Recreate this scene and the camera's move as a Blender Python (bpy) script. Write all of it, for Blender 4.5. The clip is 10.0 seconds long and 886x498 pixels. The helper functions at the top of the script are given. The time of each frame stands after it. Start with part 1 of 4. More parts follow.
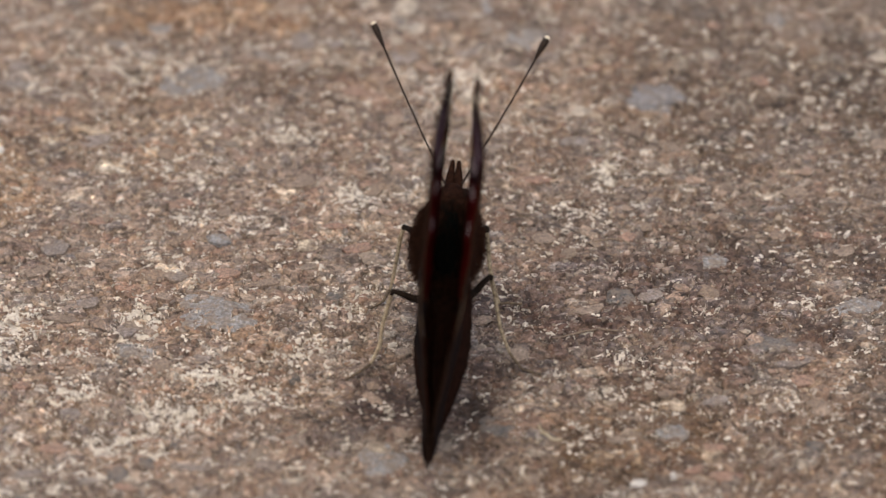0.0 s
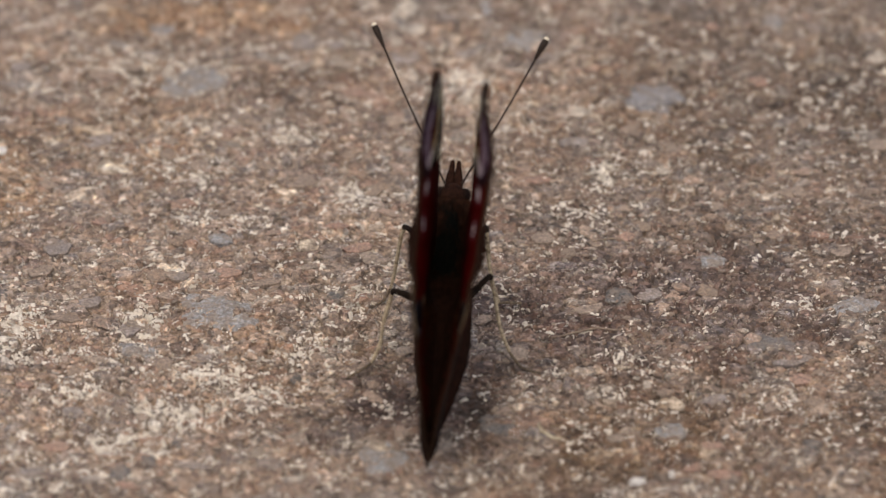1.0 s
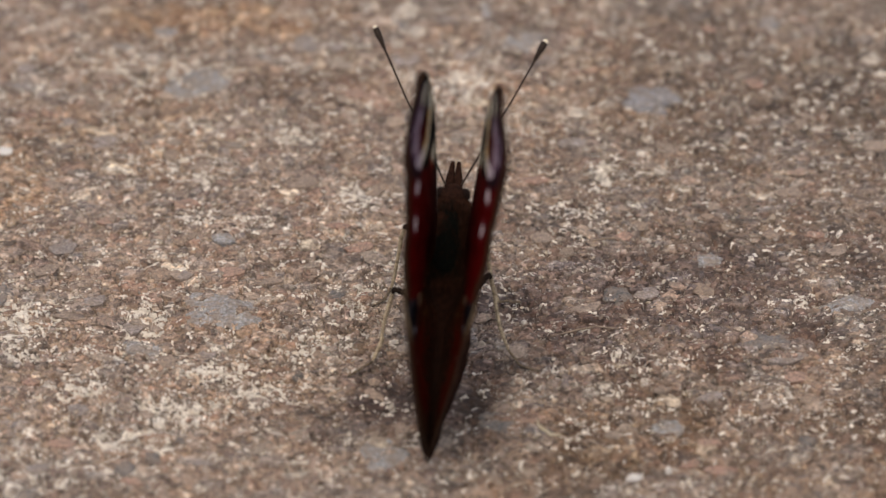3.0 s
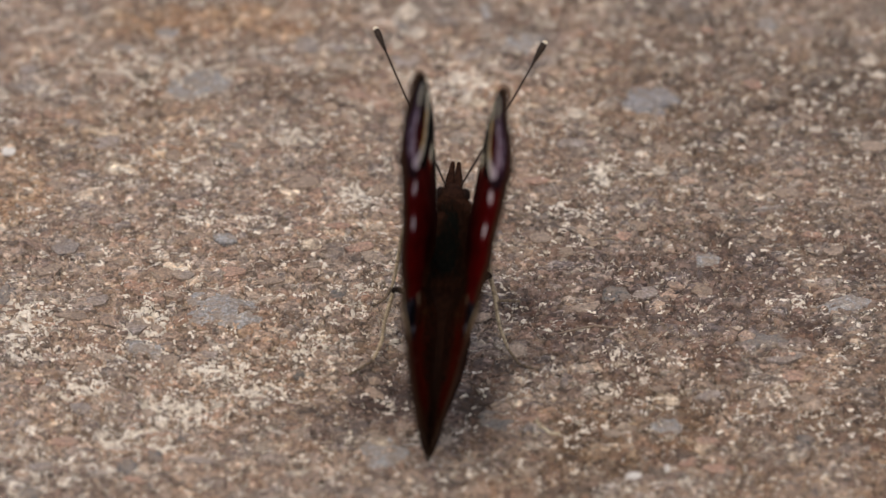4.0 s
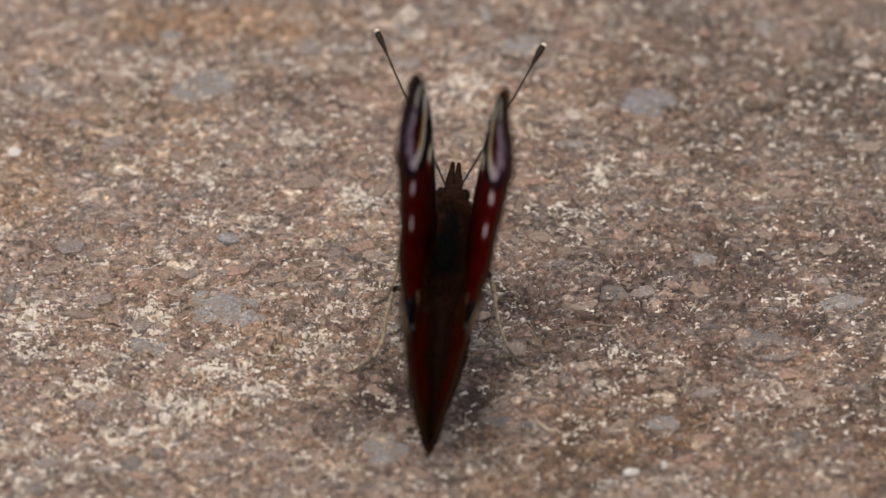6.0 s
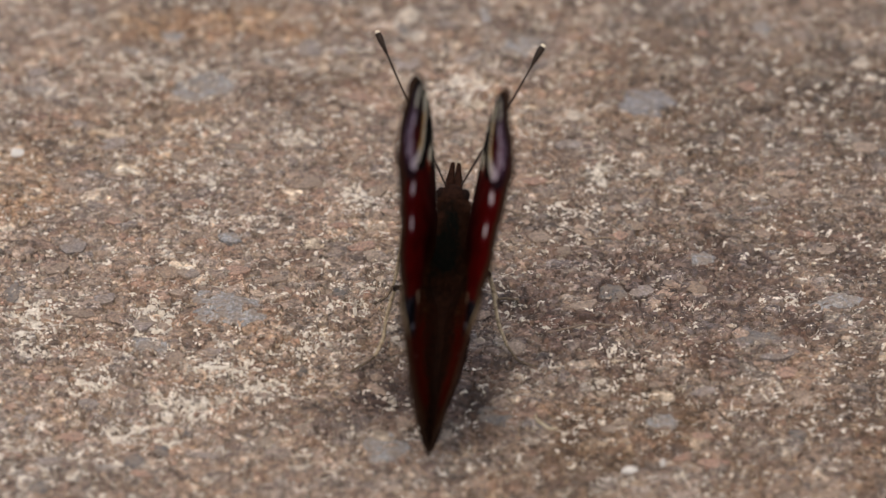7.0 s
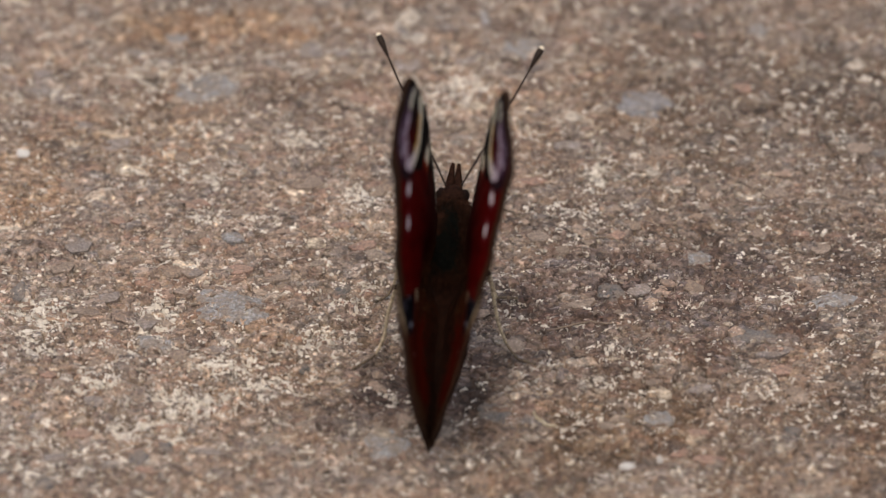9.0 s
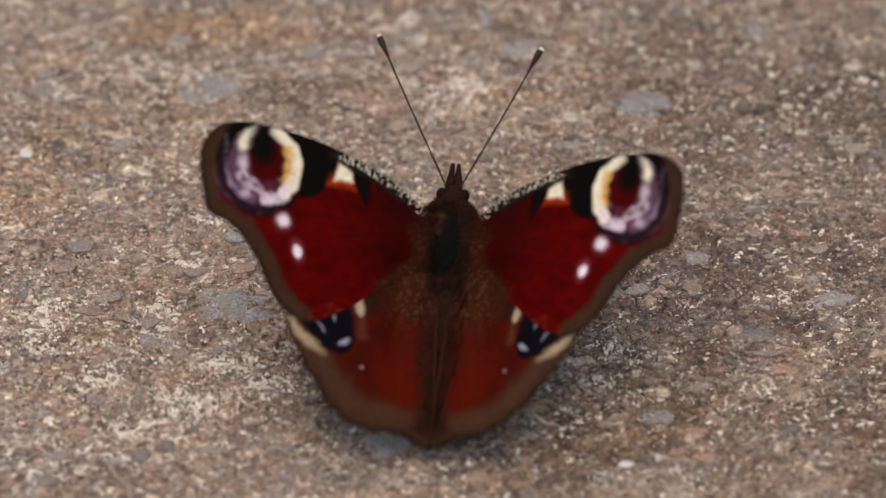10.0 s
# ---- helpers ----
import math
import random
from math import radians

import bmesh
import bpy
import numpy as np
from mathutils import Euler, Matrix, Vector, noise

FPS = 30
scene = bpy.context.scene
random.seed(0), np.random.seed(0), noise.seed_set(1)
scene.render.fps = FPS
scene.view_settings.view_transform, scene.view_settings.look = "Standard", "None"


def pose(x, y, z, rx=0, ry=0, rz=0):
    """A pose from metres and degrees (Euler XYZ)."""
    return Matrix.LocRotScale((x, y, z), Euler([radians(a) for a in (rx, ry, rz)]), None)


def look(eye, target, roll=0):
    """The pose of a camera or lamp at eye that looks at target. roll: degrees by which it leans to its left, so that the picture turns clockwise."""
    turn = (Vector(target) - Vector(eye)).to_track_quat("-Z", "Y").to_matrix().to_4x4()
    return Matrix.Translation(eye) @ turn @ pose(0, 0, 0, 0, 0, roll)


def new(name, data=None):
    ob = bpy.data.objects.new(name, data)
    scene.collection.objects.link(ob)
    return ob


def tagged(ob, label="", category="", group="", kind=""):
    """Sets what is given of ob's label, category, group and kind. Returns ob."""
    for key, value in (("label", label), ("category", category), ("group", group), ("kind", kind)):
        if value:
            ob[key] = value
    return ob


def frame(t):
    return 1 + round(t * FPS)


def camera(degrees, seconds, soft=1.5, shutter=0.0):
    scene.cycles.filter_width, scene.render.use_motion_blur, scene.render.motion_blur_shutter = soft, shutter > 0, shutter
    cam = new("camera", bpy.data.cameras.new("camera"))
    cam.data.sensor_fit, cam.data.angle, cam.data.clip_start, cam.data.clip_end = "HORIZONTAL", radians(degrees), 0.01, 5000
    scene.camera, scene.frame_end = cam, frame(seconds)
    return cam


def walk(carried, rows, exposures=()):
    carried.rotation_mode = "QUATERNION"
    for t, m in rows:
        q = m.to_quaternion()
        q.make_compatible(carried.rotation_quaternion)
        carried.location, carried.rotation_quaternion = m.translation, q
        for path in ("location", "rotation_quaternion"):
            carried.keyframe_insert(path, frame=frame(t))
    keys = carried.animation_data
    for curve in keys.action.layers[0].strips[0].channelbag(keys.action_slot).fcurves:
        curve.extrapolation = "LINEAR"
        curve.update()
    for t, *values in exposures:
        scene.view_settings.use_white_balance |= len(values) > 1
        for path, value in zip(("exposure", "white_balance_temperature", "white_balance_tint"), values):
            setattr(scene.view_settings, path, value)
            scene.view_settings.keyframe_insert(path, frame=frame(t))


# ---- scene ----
import itertools

cam = camera(12, 10.0, soft=1.3, shutter=0.3)

# ---- camera: a long lens that draws back slowly along one line ----
MM = 0.001
EYE0 = Vector((0.0, -326.521, 273.984)) * MM
BACK = (Vector((-0.088, -349.483, 292.871)) * MM - EYE0) / (1 / 0.9348 - 1)
TURN = look(EYE0, (0, 0, 0)).to_quaternion().to_matrix().to_4x4()


def eye_at(t):
    return EYE0 + BACK * (1 / (1 - 0.00652 * t) - 1)


walk(cam, [(t, Matrix.Translation(eye_at(t)) @ TURN) for t in range(11)], [(0, 0.14, 7330, 9), (10, 0.14, 7330, 9)])

# ---- light: bright haze with the sun high behind the butterfly ----
world = bpy.data.worlds.new("world")
scene.world = world
world.use_nodes = True
wn = world.node_tree.nodes
sky = wn.new("ShaderNodeTexSky")
sky.sky_type = "NISHITA"
sky.sun_disc = False
sky.sun_elevation = radians(74)
sky.sun_rotation = radians(195)
sky.dust_density = 4.0
wn["Background"].inputs["Strength"].default_value = 0.15
world.node_tree.links.new(sky.outputs["Color"], wn["Background"].inputs["Color"])

sun_data = bpy.data.lights.new("sun", "SUN")
sun_data.energy = 0.8
sun_data.angle = radians(70)
sun_data.color = (1.0, 0.915, 0.79)
sun = new("sun", sun_data)
sun.matrix_world = look((-0.03, -0.30, 1.4), (0, 0, 0))


# ---- numeric helpers ----
def lattice(ix, iy, seed):
    n = (ix.astype(np.int64) * 374761393 + iy.astype(np.int64) * 668265263 + seed * 1442695041) & 0x7FFFFFFF
    n = ((n ^ (n >> 13)) * 1274126177) & 0x7FFFFFFF
    return ((n ^ (n >> 16)) & 0xFFFF) / 65535.0


def vnoise(x, y, size, seed):
    """Smooth value noise, 0 to 1, with cells of that size."""
    x, y = np.asarray(x, float) / size + 500.3, np.asarray(y, float) / size + 500.7
    ix, iy = np.floor(x), np.floor(y)
    fx, fy = x - ix, y - iy
    fx, fy = fx * fx * (3 - 2 * fx), fy * fy * (3 - 2 * fy)
    a, b = lattice(ix, iy, seed), lattice(ix + 1, iy, seed)
    c, d = lattice(ix, iy + 1, seed), lattice(ix + 1, iy + 1, seed)
    return (a * (1 - fx) + b * fx) * (1 - fy) + (c * (1 - fx) + d * fx) * fy


def sstep(a, b, x):
    t = np.clip((x - a) / (b - a), 0, 1)
    return t * t * (3 - 2 * t)


def cells(x, y, size, seed):
    """Broken cells: a number per cell, distance in from the cell's edge, and the place within it."""
    x, y = np.asarray(x, float) / size + 400.2, np.asarray(y, float) / size + 400.6
    ix, iy = np.floor(x), np.floor(y)
    f1, f2 = np.full(x.shape, 9.0), np.full(x.shape, 9.0)
    bi, bj, dx, dy = ix.copy(), iy.copy(), x * 0, y * 0
    for i in (-1, 0, 1):
        for j in (-1, 0, 1):
            cx, cy = ix + i + lattice(ix + i, iy + j, seed), iy + j + lattice(ix + i, iy + j, seed + 1)
            d = np.hypot((x - cx) * 0.58, y - cy)
            near = d < f1
            f2 = np.where(near, f1, np.minimum(f2, d))
            bi, bj = np.where(near, ix + i, bi), np.where(near, iy + j, bj)
            dx, dy = np.where(near, x - cx, dx), np.where(near, y - cy, dy)
            f1 = np.where(near, d, f1)
    pick = lambda k: lattice(bi, bj, seed + 10 + k)
    return pick, (f2 - f1) * size, dx * size, dy * size


def surface(x, y):
    """Flakes, chips and grains of the worn concrete: height in mm, a colour number and the share of loose matrix."""
    x, y = np.asarray(x, float), np.asarray(y, float)
    wx = x + (vnoise(x, y, 1.3, 71) - .5) * .8 + (vnoise(x, y, .45, 72) - .5) * .28
    wy = y + (vnoise(x, y, 1.3, 73) - .5) * .7 + (vnoise(x, y, .45, 74) - .5) * .24
    h = (vnoise(x, y, 15, 1) - .5) * .8 + (vnoise(x, y, 4.3, 2) - .5) * .45 + (vnoise(x, y, .45, 4) - .5) * .14
    tone, loose = vnoise(x, y, 1.1, 75) * .6 + .2, np.ones(x.shape)
    for size, seed, share, high, tip in ((.55, 110, .34, .13, .20), (1.05, 140, .40, .22, .20), (1.9, 170, .60, .32, .16)):
        pick, edge, dx, dy = cells(wx, wy, size, seed)
        on = (pick(0) > share) * sstep(.03 * size, .12 * size, edge)
        lift = high * (.2 + pick(1)) + tip * ((pick(3) - .5) * 2 * dx + (pick(4) - .85) * 2 * dy)
        crack = (pick(0) > share) * (1 - sstep(.0, .09 * size, np.abs(edge - .03 * size)))
        h = h * (1 - .6 * on) + on * lift - .30 * crack
        tone = tone * (1 - on) + pick(2) * on
        loose = loose * (1 - on)
    pit = vnoise(x, y, 2.4, 5)
    return h - .45 * sstep(.76, .95, pit), tone, loose


def ground_height(x, y):
    """Height of the weathered surface in mm over the plan in mm."""
    return surface(x, y)[0]


def catmull(points, per):
    """A closed smooth outline through the points."""
    p = np.array(points, float)
    n, out = len(p), []
    for i in range(n):
        a, b, c, d = p[i - 1], p[i], p[(i + 1) % n], p[(i + 2) % n]
        for k in range(per):
            t = k / per
            out.append(0.5 * (2 * b + (c - a) * t + (2 * a - 5 * b + 4 * c - d) * t * t + (3 * b - a - 3 * c + d) * t ** 3))
    return np.array(out)


def mesh_from(name, verts, faces, smooth=True):
    me = bpy.data.meshes.new(name)
    me.from_pydata([tuple(v) for v in np.asarray(verts) * MM], [], [tuple(map(int, f)) for f in faces])
    me.update()
    if smooth:
        me.polygons.foreach_set("use_smooth", np.ones(len(me.polygons), bool))
    return me


def part(name, me, material, parent, label="", at=None):
    """One mesh object under a thing or under a part."""
    ob = new(name, me)
    if material:
        me.materials.append(material) if not me.materials else None
    ob.parent = parent
    if at is not None:
        ob.matrix_basis = at
    return tagged(ob, label) if label else ob


def recentre(verts, c):
    return np.asarray(verts, float) - np.asarray(c, float)


def blob(name, radii, seed=0, rough=0.0, seg=24, rings=16, squeeze=None):
    """A closed rounded body; squeeze(y) from -1 to 1 scales its cross section."""
    v, f = [], []
    for i in range(rings + 1):
        a = math.pi * i / rings
        y, r = -math.cos(a), math.sin(a)
        s = squeeze(y) if squeeze else 1.0
        for j in range(seg):
            b = 2 * math.pi * j / seg
            k = 1 + rough * (noise.noise(Vector((math.cos(b) * 2 * r, y * 3, math.sin(b) * 2 * r + seed * 7.1))))
            v.append((math.cos(b) * r * s * radii[0] * k, y * radii[1], math.sin(b) * r * s * radii[2] * k))
    for i in range(rings):
        for j in range(seg):
            k = (j + 1) % seg
            f.append((i * seg + j, i * seg + k, (i + 1) * seg + k, (i + 1) * seg + j))
    me = mesh_from(name, v, f)
    bm = bmesh.new()
    bm.from_mesh(me)
    bmesh.ops.remove_doubles(bm, verts=bm.verts, dist=1e-7)
    bmesh.ops.recalc_face_normals(bm, faces=bm.faces)
    bm.to_mesh(me)
    bm.free()
    return me


def tube(name, points, radii, seg=8, sub=6):
    """A rounded limb through the points, with a radius at each."""
    p, r = np.array(points, float), np.array(radii, float)
    n, path, rad = len(p), [], []
    for i in range(n - 1):
        a, b, c, d = p[max(i - 1, 0)], p[i], p[i + 1], p[min(i + 2, n - 1)]
        for k in range(sub):
            t = k / sub
            path.append(0.5 * (2 * b + (c - a) * t + (2 * a - 5 * b + 4 * c - d) * t * t + (3 * b - a - 3 * c + d) * t ** 3))
            rad.append(r[i] * (1 - t) + r[i + 1] * t)
    path.append(p[-1]), rad.append(r[-1])
    v, f = [], []
    for i, q in enumerate(path):
        way = Vector(path[min(i + 1, len(path) - 1)] - path[max(i - 1, 0)]).normalized()
        side = way.cross(Vector((0.3, 0.2, 0.93))).normalized()
        up = side.cross(way)
        for j in range(seg):
            b = 2 * math.pi * j / seg
            v.append(Vector(q) + (side * math.cos(b) + up * math.sin(b)) * rad[i])
    m = len(path)
    for i in range(m - 1):
        for j in range(seg):
            k = (j + 1) % seg
            f.append((i * seg + j, i * seg + k, (i + 1) * seg + k, (i + 1) * seg + j))
    f.append(tuple(range(seg - 1, -1, -1)))
    f.append(tuple((m - 1) * seg + j for j in range(seg)))
    return mesh_from(name, [tuple(q) for q in v], f)


# ---- materials ----
def material(name):
    m = bpy.data.materials.new(name)
    m.use_nodes = True
    return m, m.node_tree.nodes, m.node_tree.links, m.node_tree.nodes["Principled BSDF"]


def add(nodes, kind, **values):
    n = nodes.new(kind)
    for k, v in values.items():
        n.inputs[k.replace("_", " ")].default_value = v
    return n


def ramp(nodes, stops, smooth=False):
    n = nodes.new("ShaderNodeValToRGB")
    n.color_ramp.interpolation = "EASE" if smooth else "LINEAR"
    while len(n.color_ramp.elements) < len(stops):
        n.color_ramp.elements.new(0.5)
    for el, (pos, col) in zip(n.color_ramp.elements, stops):
        el.position = pos
        el.color = (*col, 1) if len(col) == 3 else col
    return n


def mixer(nodes, links, fac, a, b, mode="MIX"):
    n = nodes.new("ShaderNodeMix")
    n.data_type, n.blend_type = "RGBA", mode
    for sock, val in ((n.inputs[0], fac), (n.inputs[6], a), (n.inputs[7], b)):
        if hasattr(val, "is_output"):
            links.new(val, sock)
        else:
            sock.default_value = val
    return n.outputs[2]


def millimetres(nodes, links, stretch=(1, 1, 1)):
    tc = nodes.new("ShaderNodeTexCoord")
    mp = nodes.new("ShaderNodeMapping")
    mp.inputs["Scale"].default_value = tuple(1000 * s for s in stretch)
    links.new(tc.outputs["Object"], mp.inputs["Vector"])
    return mp.outputs["Vector"]


def bump(nodes, links, height, bsdf, strength, distance):
    b = nodes.new("ShaderNodeBump")
    b.inputs["Strength"].default_value = strength
    b.inputs["Distance"].default_value = distance
    links.new(height, b.inputs["Height"])
    links.new(b.outputs["Normal"], bsdf.inputs["Normal"])


def ground_material():
    m, n, l, bsdf = material("weathered_concrete")
    v = millimetres(n, l)
    big = add(n, "ShaderNodeTexNoise", Scale=0.10, Detail=4.0, Roughness=0.6)
    fine = add(n, "ShaderNodeTexNoise", Scale=2.6, Detail=5.0, Roughness=0.72)
    tiny = add(n, "ShaderNodeTexVoronoi", Scale=2.7)
    l.new(v, big.inputs["Vector"]), l.new(v, fine.inputs["Vector"])
    l.new(millimetres(n, l, (0.62, 1.0, 1.0)), tiny.inputs["Vector"])
    sp = n.new("ShaderNodeSeparateColor")
    l.new(tiny.outputs["Color"], sp.inputs["Color"])
    stone = n.new("ShaderNodeAttribute")
    stone.attribute_name = "stain_shade"
    col = stone.outputs["Color"]
    specks = ramp(n, [(0.0, (0.36, 0.35, 0.36)), (0.18, (0.66, 0.64, 0.65)), (0.36, (0.80, 0.83, 0.87)), (0.52, (1.06, 0.98, 0.93)), (0.70, (1.10, 1.10, 1.10)), (0.85, (1.24, 1.18, 1.12)), (0.93, (1.30, 1.32, 1.34)), (0.975, (2.1, 2.22, 2.27))])
    l.new(sp.outputs["Green"], specks.inputs["Fac"])
    col = mixer(n, l, 0.85, col, specks.outputs["Color"], "MULTIPLY")
    gritty = ramp(n, [(0.32, (0.52, 0.51, 0.50)), (0.68, (1.50, 1.49, 1.48))])
    l.new(fine.outputs["Fac"], gritty.inputs["Fac"])
    col = mixer(n, l, 1.0, col, gritty.outputs["Color"], "MULTIPLY")
    dirt = ramp(n, [(0.3, (0.82, 0.80, 0.79)), (0.7, (1.16, 1.14, 1.12))])
    l.new(big.outputs["Fac"], dirt.inputs["Fac"])
    col = mixer(n, l, 1.0, col, dirt.outputs["Color"], "MULTIPLY")
    # patches a few millimetres wide, rusty or slate-grey
    hue = add(n, "ShaderNodeTexNoise", Scale=0.21, Detail=3.0, Roughness=0.6)
    l.new(millimetres(n, l, (0.7, 1.0, 1.0)), hue.inputs["Vector"])
    tone = ramp(n, [(0.32, (0.93, 0.985, 1.05)), (0.48, (1.0, 1.0, 1.0)), (0.66, (1.07, 0.99, 0.93))])
    l.new(hue.outputs["Fac"], tone.inputs["Fac"])
    col = mixer(n, l, 1.0, col, tone.outputs["Color"], "MULTIPLY")
    slab = add(n, "ShaderNodeTexNoise", Scale=0.0016, Detail=5.0, Roughness=0.65)
    l.new(v, slab.inputs["Vector"])
    weather = ramp(n, [(0.3, (0.80, 0.79, 0.78)), (0.5, (1.0, 1.0, 1.0)), (0.7, (1.14, 1.13, 1.11))])
    l.new(slab.outputs["Fac"], weather.inputs["Fac"])
    col = mixer(n, l, 1.0, col, weather.outputs["Color"], "MULTIPLY")
    # cream lichen crust, patchy
    dens = n.new("ShaderNodeAttribute")
    dens.attribute_name = "lichen"
    crust = add(n, "ShaderNodeTexNoise", Scale=0.95, Detail=6.0, Roughness=0.70, Distortion=1.3)
    flat = millimetres(n, l, (0.62, 1.0, 0.5))
    l.new(flat, crust.inputs["Vector"])
    total = n.new("ShaderNodeMath")
    total.operation = "ADD"
    web = n.new("ShaderNodeTexVoronoi")
    web.feature = "DISTANCE_TO_EDGE"
    web.inputs["Scale"].default_value = 1.15
    warp = add(n, "ShaderNodeTexNoise", Scale=1.6, Detail=3.0)
    l.new(flat, warp.inputs["Vector"])
    bent = mixer(n, l, 0.55, flat, warp.outputs["Color"], "ADD")
    l.new(bent, web.inputs["Vector"])
    strand = n.new("ShaderNodeMath")
    strand.operation = "MULTIPLY_ADD"
    strand.inputs[1].default_value, strand.inputs[2].default_value = -0.50, 0.075
    l.new(web.outputs["Distance"], strand.inputs[0])
    grown = n.new("ShaderNodeMath")
    grown.operation = "ADD"
    l.new(crust.outputs["Fac"], grown.inputs[0])
    l.new(strand.outputs[0], grown.inputs[1])
    l.new(grown.outputs[0], total.inputs[0])
    l.new(dens.outputs["Fac"], total.inputs[1])
    cover = ramp(n, [(0.612, (0, 0, 0)), (0.632, (0.97, 0.97, 0.97))])
    l.new(total.outputs[0], cover.inputs["Fac"])
    shade = ramp(n, [(0.3, (0.61, 0.54, 0.465)), (0.7, (0.92, 0.865, 0.785))])
    l.new(fine.outputs["Fac"], shade.inputs["Fac"])
    col = mixer(n, l, cover.outputs["Color"], col, shade.outputs["Color"])
    l.new(col, bsdf.inputs["Base Color"])
    rough = ramp(n, [(0.0, (0.3,) * 3), (0.2, (0.75,) * 3), (0.7, (0.95,) * 3)])
    l.new(sp.outputs["Red"], rough.inputs["Fac"])
    l.new(rough.outputs["Color"], bsdf.inputs["Roughness"])
    h = mixer(n, l, 0.4, fine.outputs["Fac"], tiny.outputs["Color"])
    h = mixer(n, l, 0.4, h, cover.outputs["Color"])
    bump(n, l, h, bsdf, 1.0, 0.0005)
    return m


def stone_material(name, stops, by_island=False, rough=0.7, soiled=0.85):
    m, n, l, bsdf = material(name)
    place = n.new("ShaderNodeNewGeometry")
    mm = n.new("ShaderNodeMapping")
    mm.inputs["Scale"].default_value = (1000, 1000, 1000)
    l.new(place.outputs["Position"], mm.inputs["Vector"])
    v = v2 = mm.outputs["Vector"]
    pick = n.new("ShaderNodeNewGeometry" if by_island else "ShaderNodeObjectInfo")
    chance = pick.outputs["Random Per Island" if by_island else "Random"]
    tone = ramp(n, stops)
    l.new(chance, tone.inputs["Fac"])
    grain = add(n, "ShaderNodeTexNoise", Scale=3.2, Detail=5.0, Roughness=0.7)
    cloud = add(n, "ShaderNodeTexNoise", Scale=0.8, Detail=5.0, Roughness=0.7)
    l.new(v, grain.inputs["Vector"]), l.new(v, cloud.inputs["Vector"])
    g = ramp(n, [(0.32, (0.45, 0.44, 0.43)), (0.68, (1.5, 1.5, 1.48))])
    l.new(grain.outputs["Fac"], g.inputs["Fac"])
    c = ramp(n, [(0.35, (0.75, 0.72, 0.70)), (0.65, (1.15, 1.15, 1.15))])
    l.new(cloud.outputs["Fac"], c.inputs["Fac"])
    col = mixer(n, l, 1.0, tone.outputs["Color"], g.outputs["Color"], "MULTIPLY")
    col = mixer(n, l, 1.0, col, c.outputs["Color"], "MULTIPLY")
    soil = add(n, "ShaderNodeTexNoise", Scale=0.85, Detail=7.0, Roughness=0.72, Distortion=0.8)
    l.new(v2, soil.inputs["Vector"])
    smear = ramp(n, [(0.43, (0, 0, 0)), (0.56, (soiled,) * 3)])
    l.new(soil.outputs["Fac"], smear.inputs["Fac"])
    mud = ramp(n, [(0.3, (0.165, 0.126, 0.098)), (0.7, (0.35, 0.274, 0.218))])
    l.new(grain.outputs["Fac"], mud.inputs["Fac"])
    col = mixer(n, l, smear.outputs["Color"], col, mud.outputs["Color"])
    pale = ramp(n, [(0.66, (0, 0, 0)), (0.69, (0.9, 0.9, 0.9))])
    l.new(cloud.outputs["Fac"], pale.inputs["Fac"])
    col = mixer(n, l, pale.outputs["Color"], col, (0.6, 0.54, 0.44, 1))
    l.new(col, bsdf.inputs["Base Color"])
    r = ramp(n, [(0.3, (max(rough - 0.25, 0.2),) * 3), (0.7, (min(rough + 0.2, 1),) * 3)])
    l.new(grain.outputs["Fac"], r.inputs["Fac"])
    l.new(r.outputs["Color"], bsdf.inputs["Roughness"])
    bump(n, l, grain.outputs["Fac"], bsdf, 0.6, 0.0002)
    return m


def wing_material(name, rough=0.8):
    """Scaled wing: the pigment lies on the mesh, fine rows of scales on top."""
    m, n, l, bsdf = material(name)
    v = millimetres(n, l)
    pig = n.new("ShaderNodeAttribute")
    pig.attribute_name = "pigment"
    scales = add(n, "ShaderNodeTexVoronoi", Scale=6.5)
    cloud = add(n, "ShaderNodeTexNoise", Scale=1.3, Detail=4.0, Roughness=0.65)
    l.new(v, scales.inputs["Vector"]), l.new(v, cloud.inputs["Vector"])
    sep = n.new("ShaderNodeSeparateColor")
    l.new(scales.outputs["Color"], sep.inputs["Color"])
    s = ramp(n, [(0.0, (0.84,) * 3), (1.0, (1.13,) * 3)])
    l.new(sep.outputs["Red"], s.inputs["Fac"])
    c = ramp(n, [(0.3, (0.88,) * 3), (0.7, (1.10,) * 3)])
    l.new(cloud.outputs["Fac"], c.inputs["Fac"])
    col = mixer(n, l, 1.0, pig.outputs["Color"], s.outputs["Color"], "MULTIPLY")
    col = mixer(n, l, 1.0, col, c.outputs["Color"], "MULTIPLY")
    l.new(col, bsdf.inputs["Base Color"])
    bsdf.inputs["Roughness"].default_value = rough
    bsdf.inputs["Specular IOR Level"].default_value = 0.025
    bump(n, l, scales.outputs["Distance"], bsdf, 0.25, 0.00008)
    return m


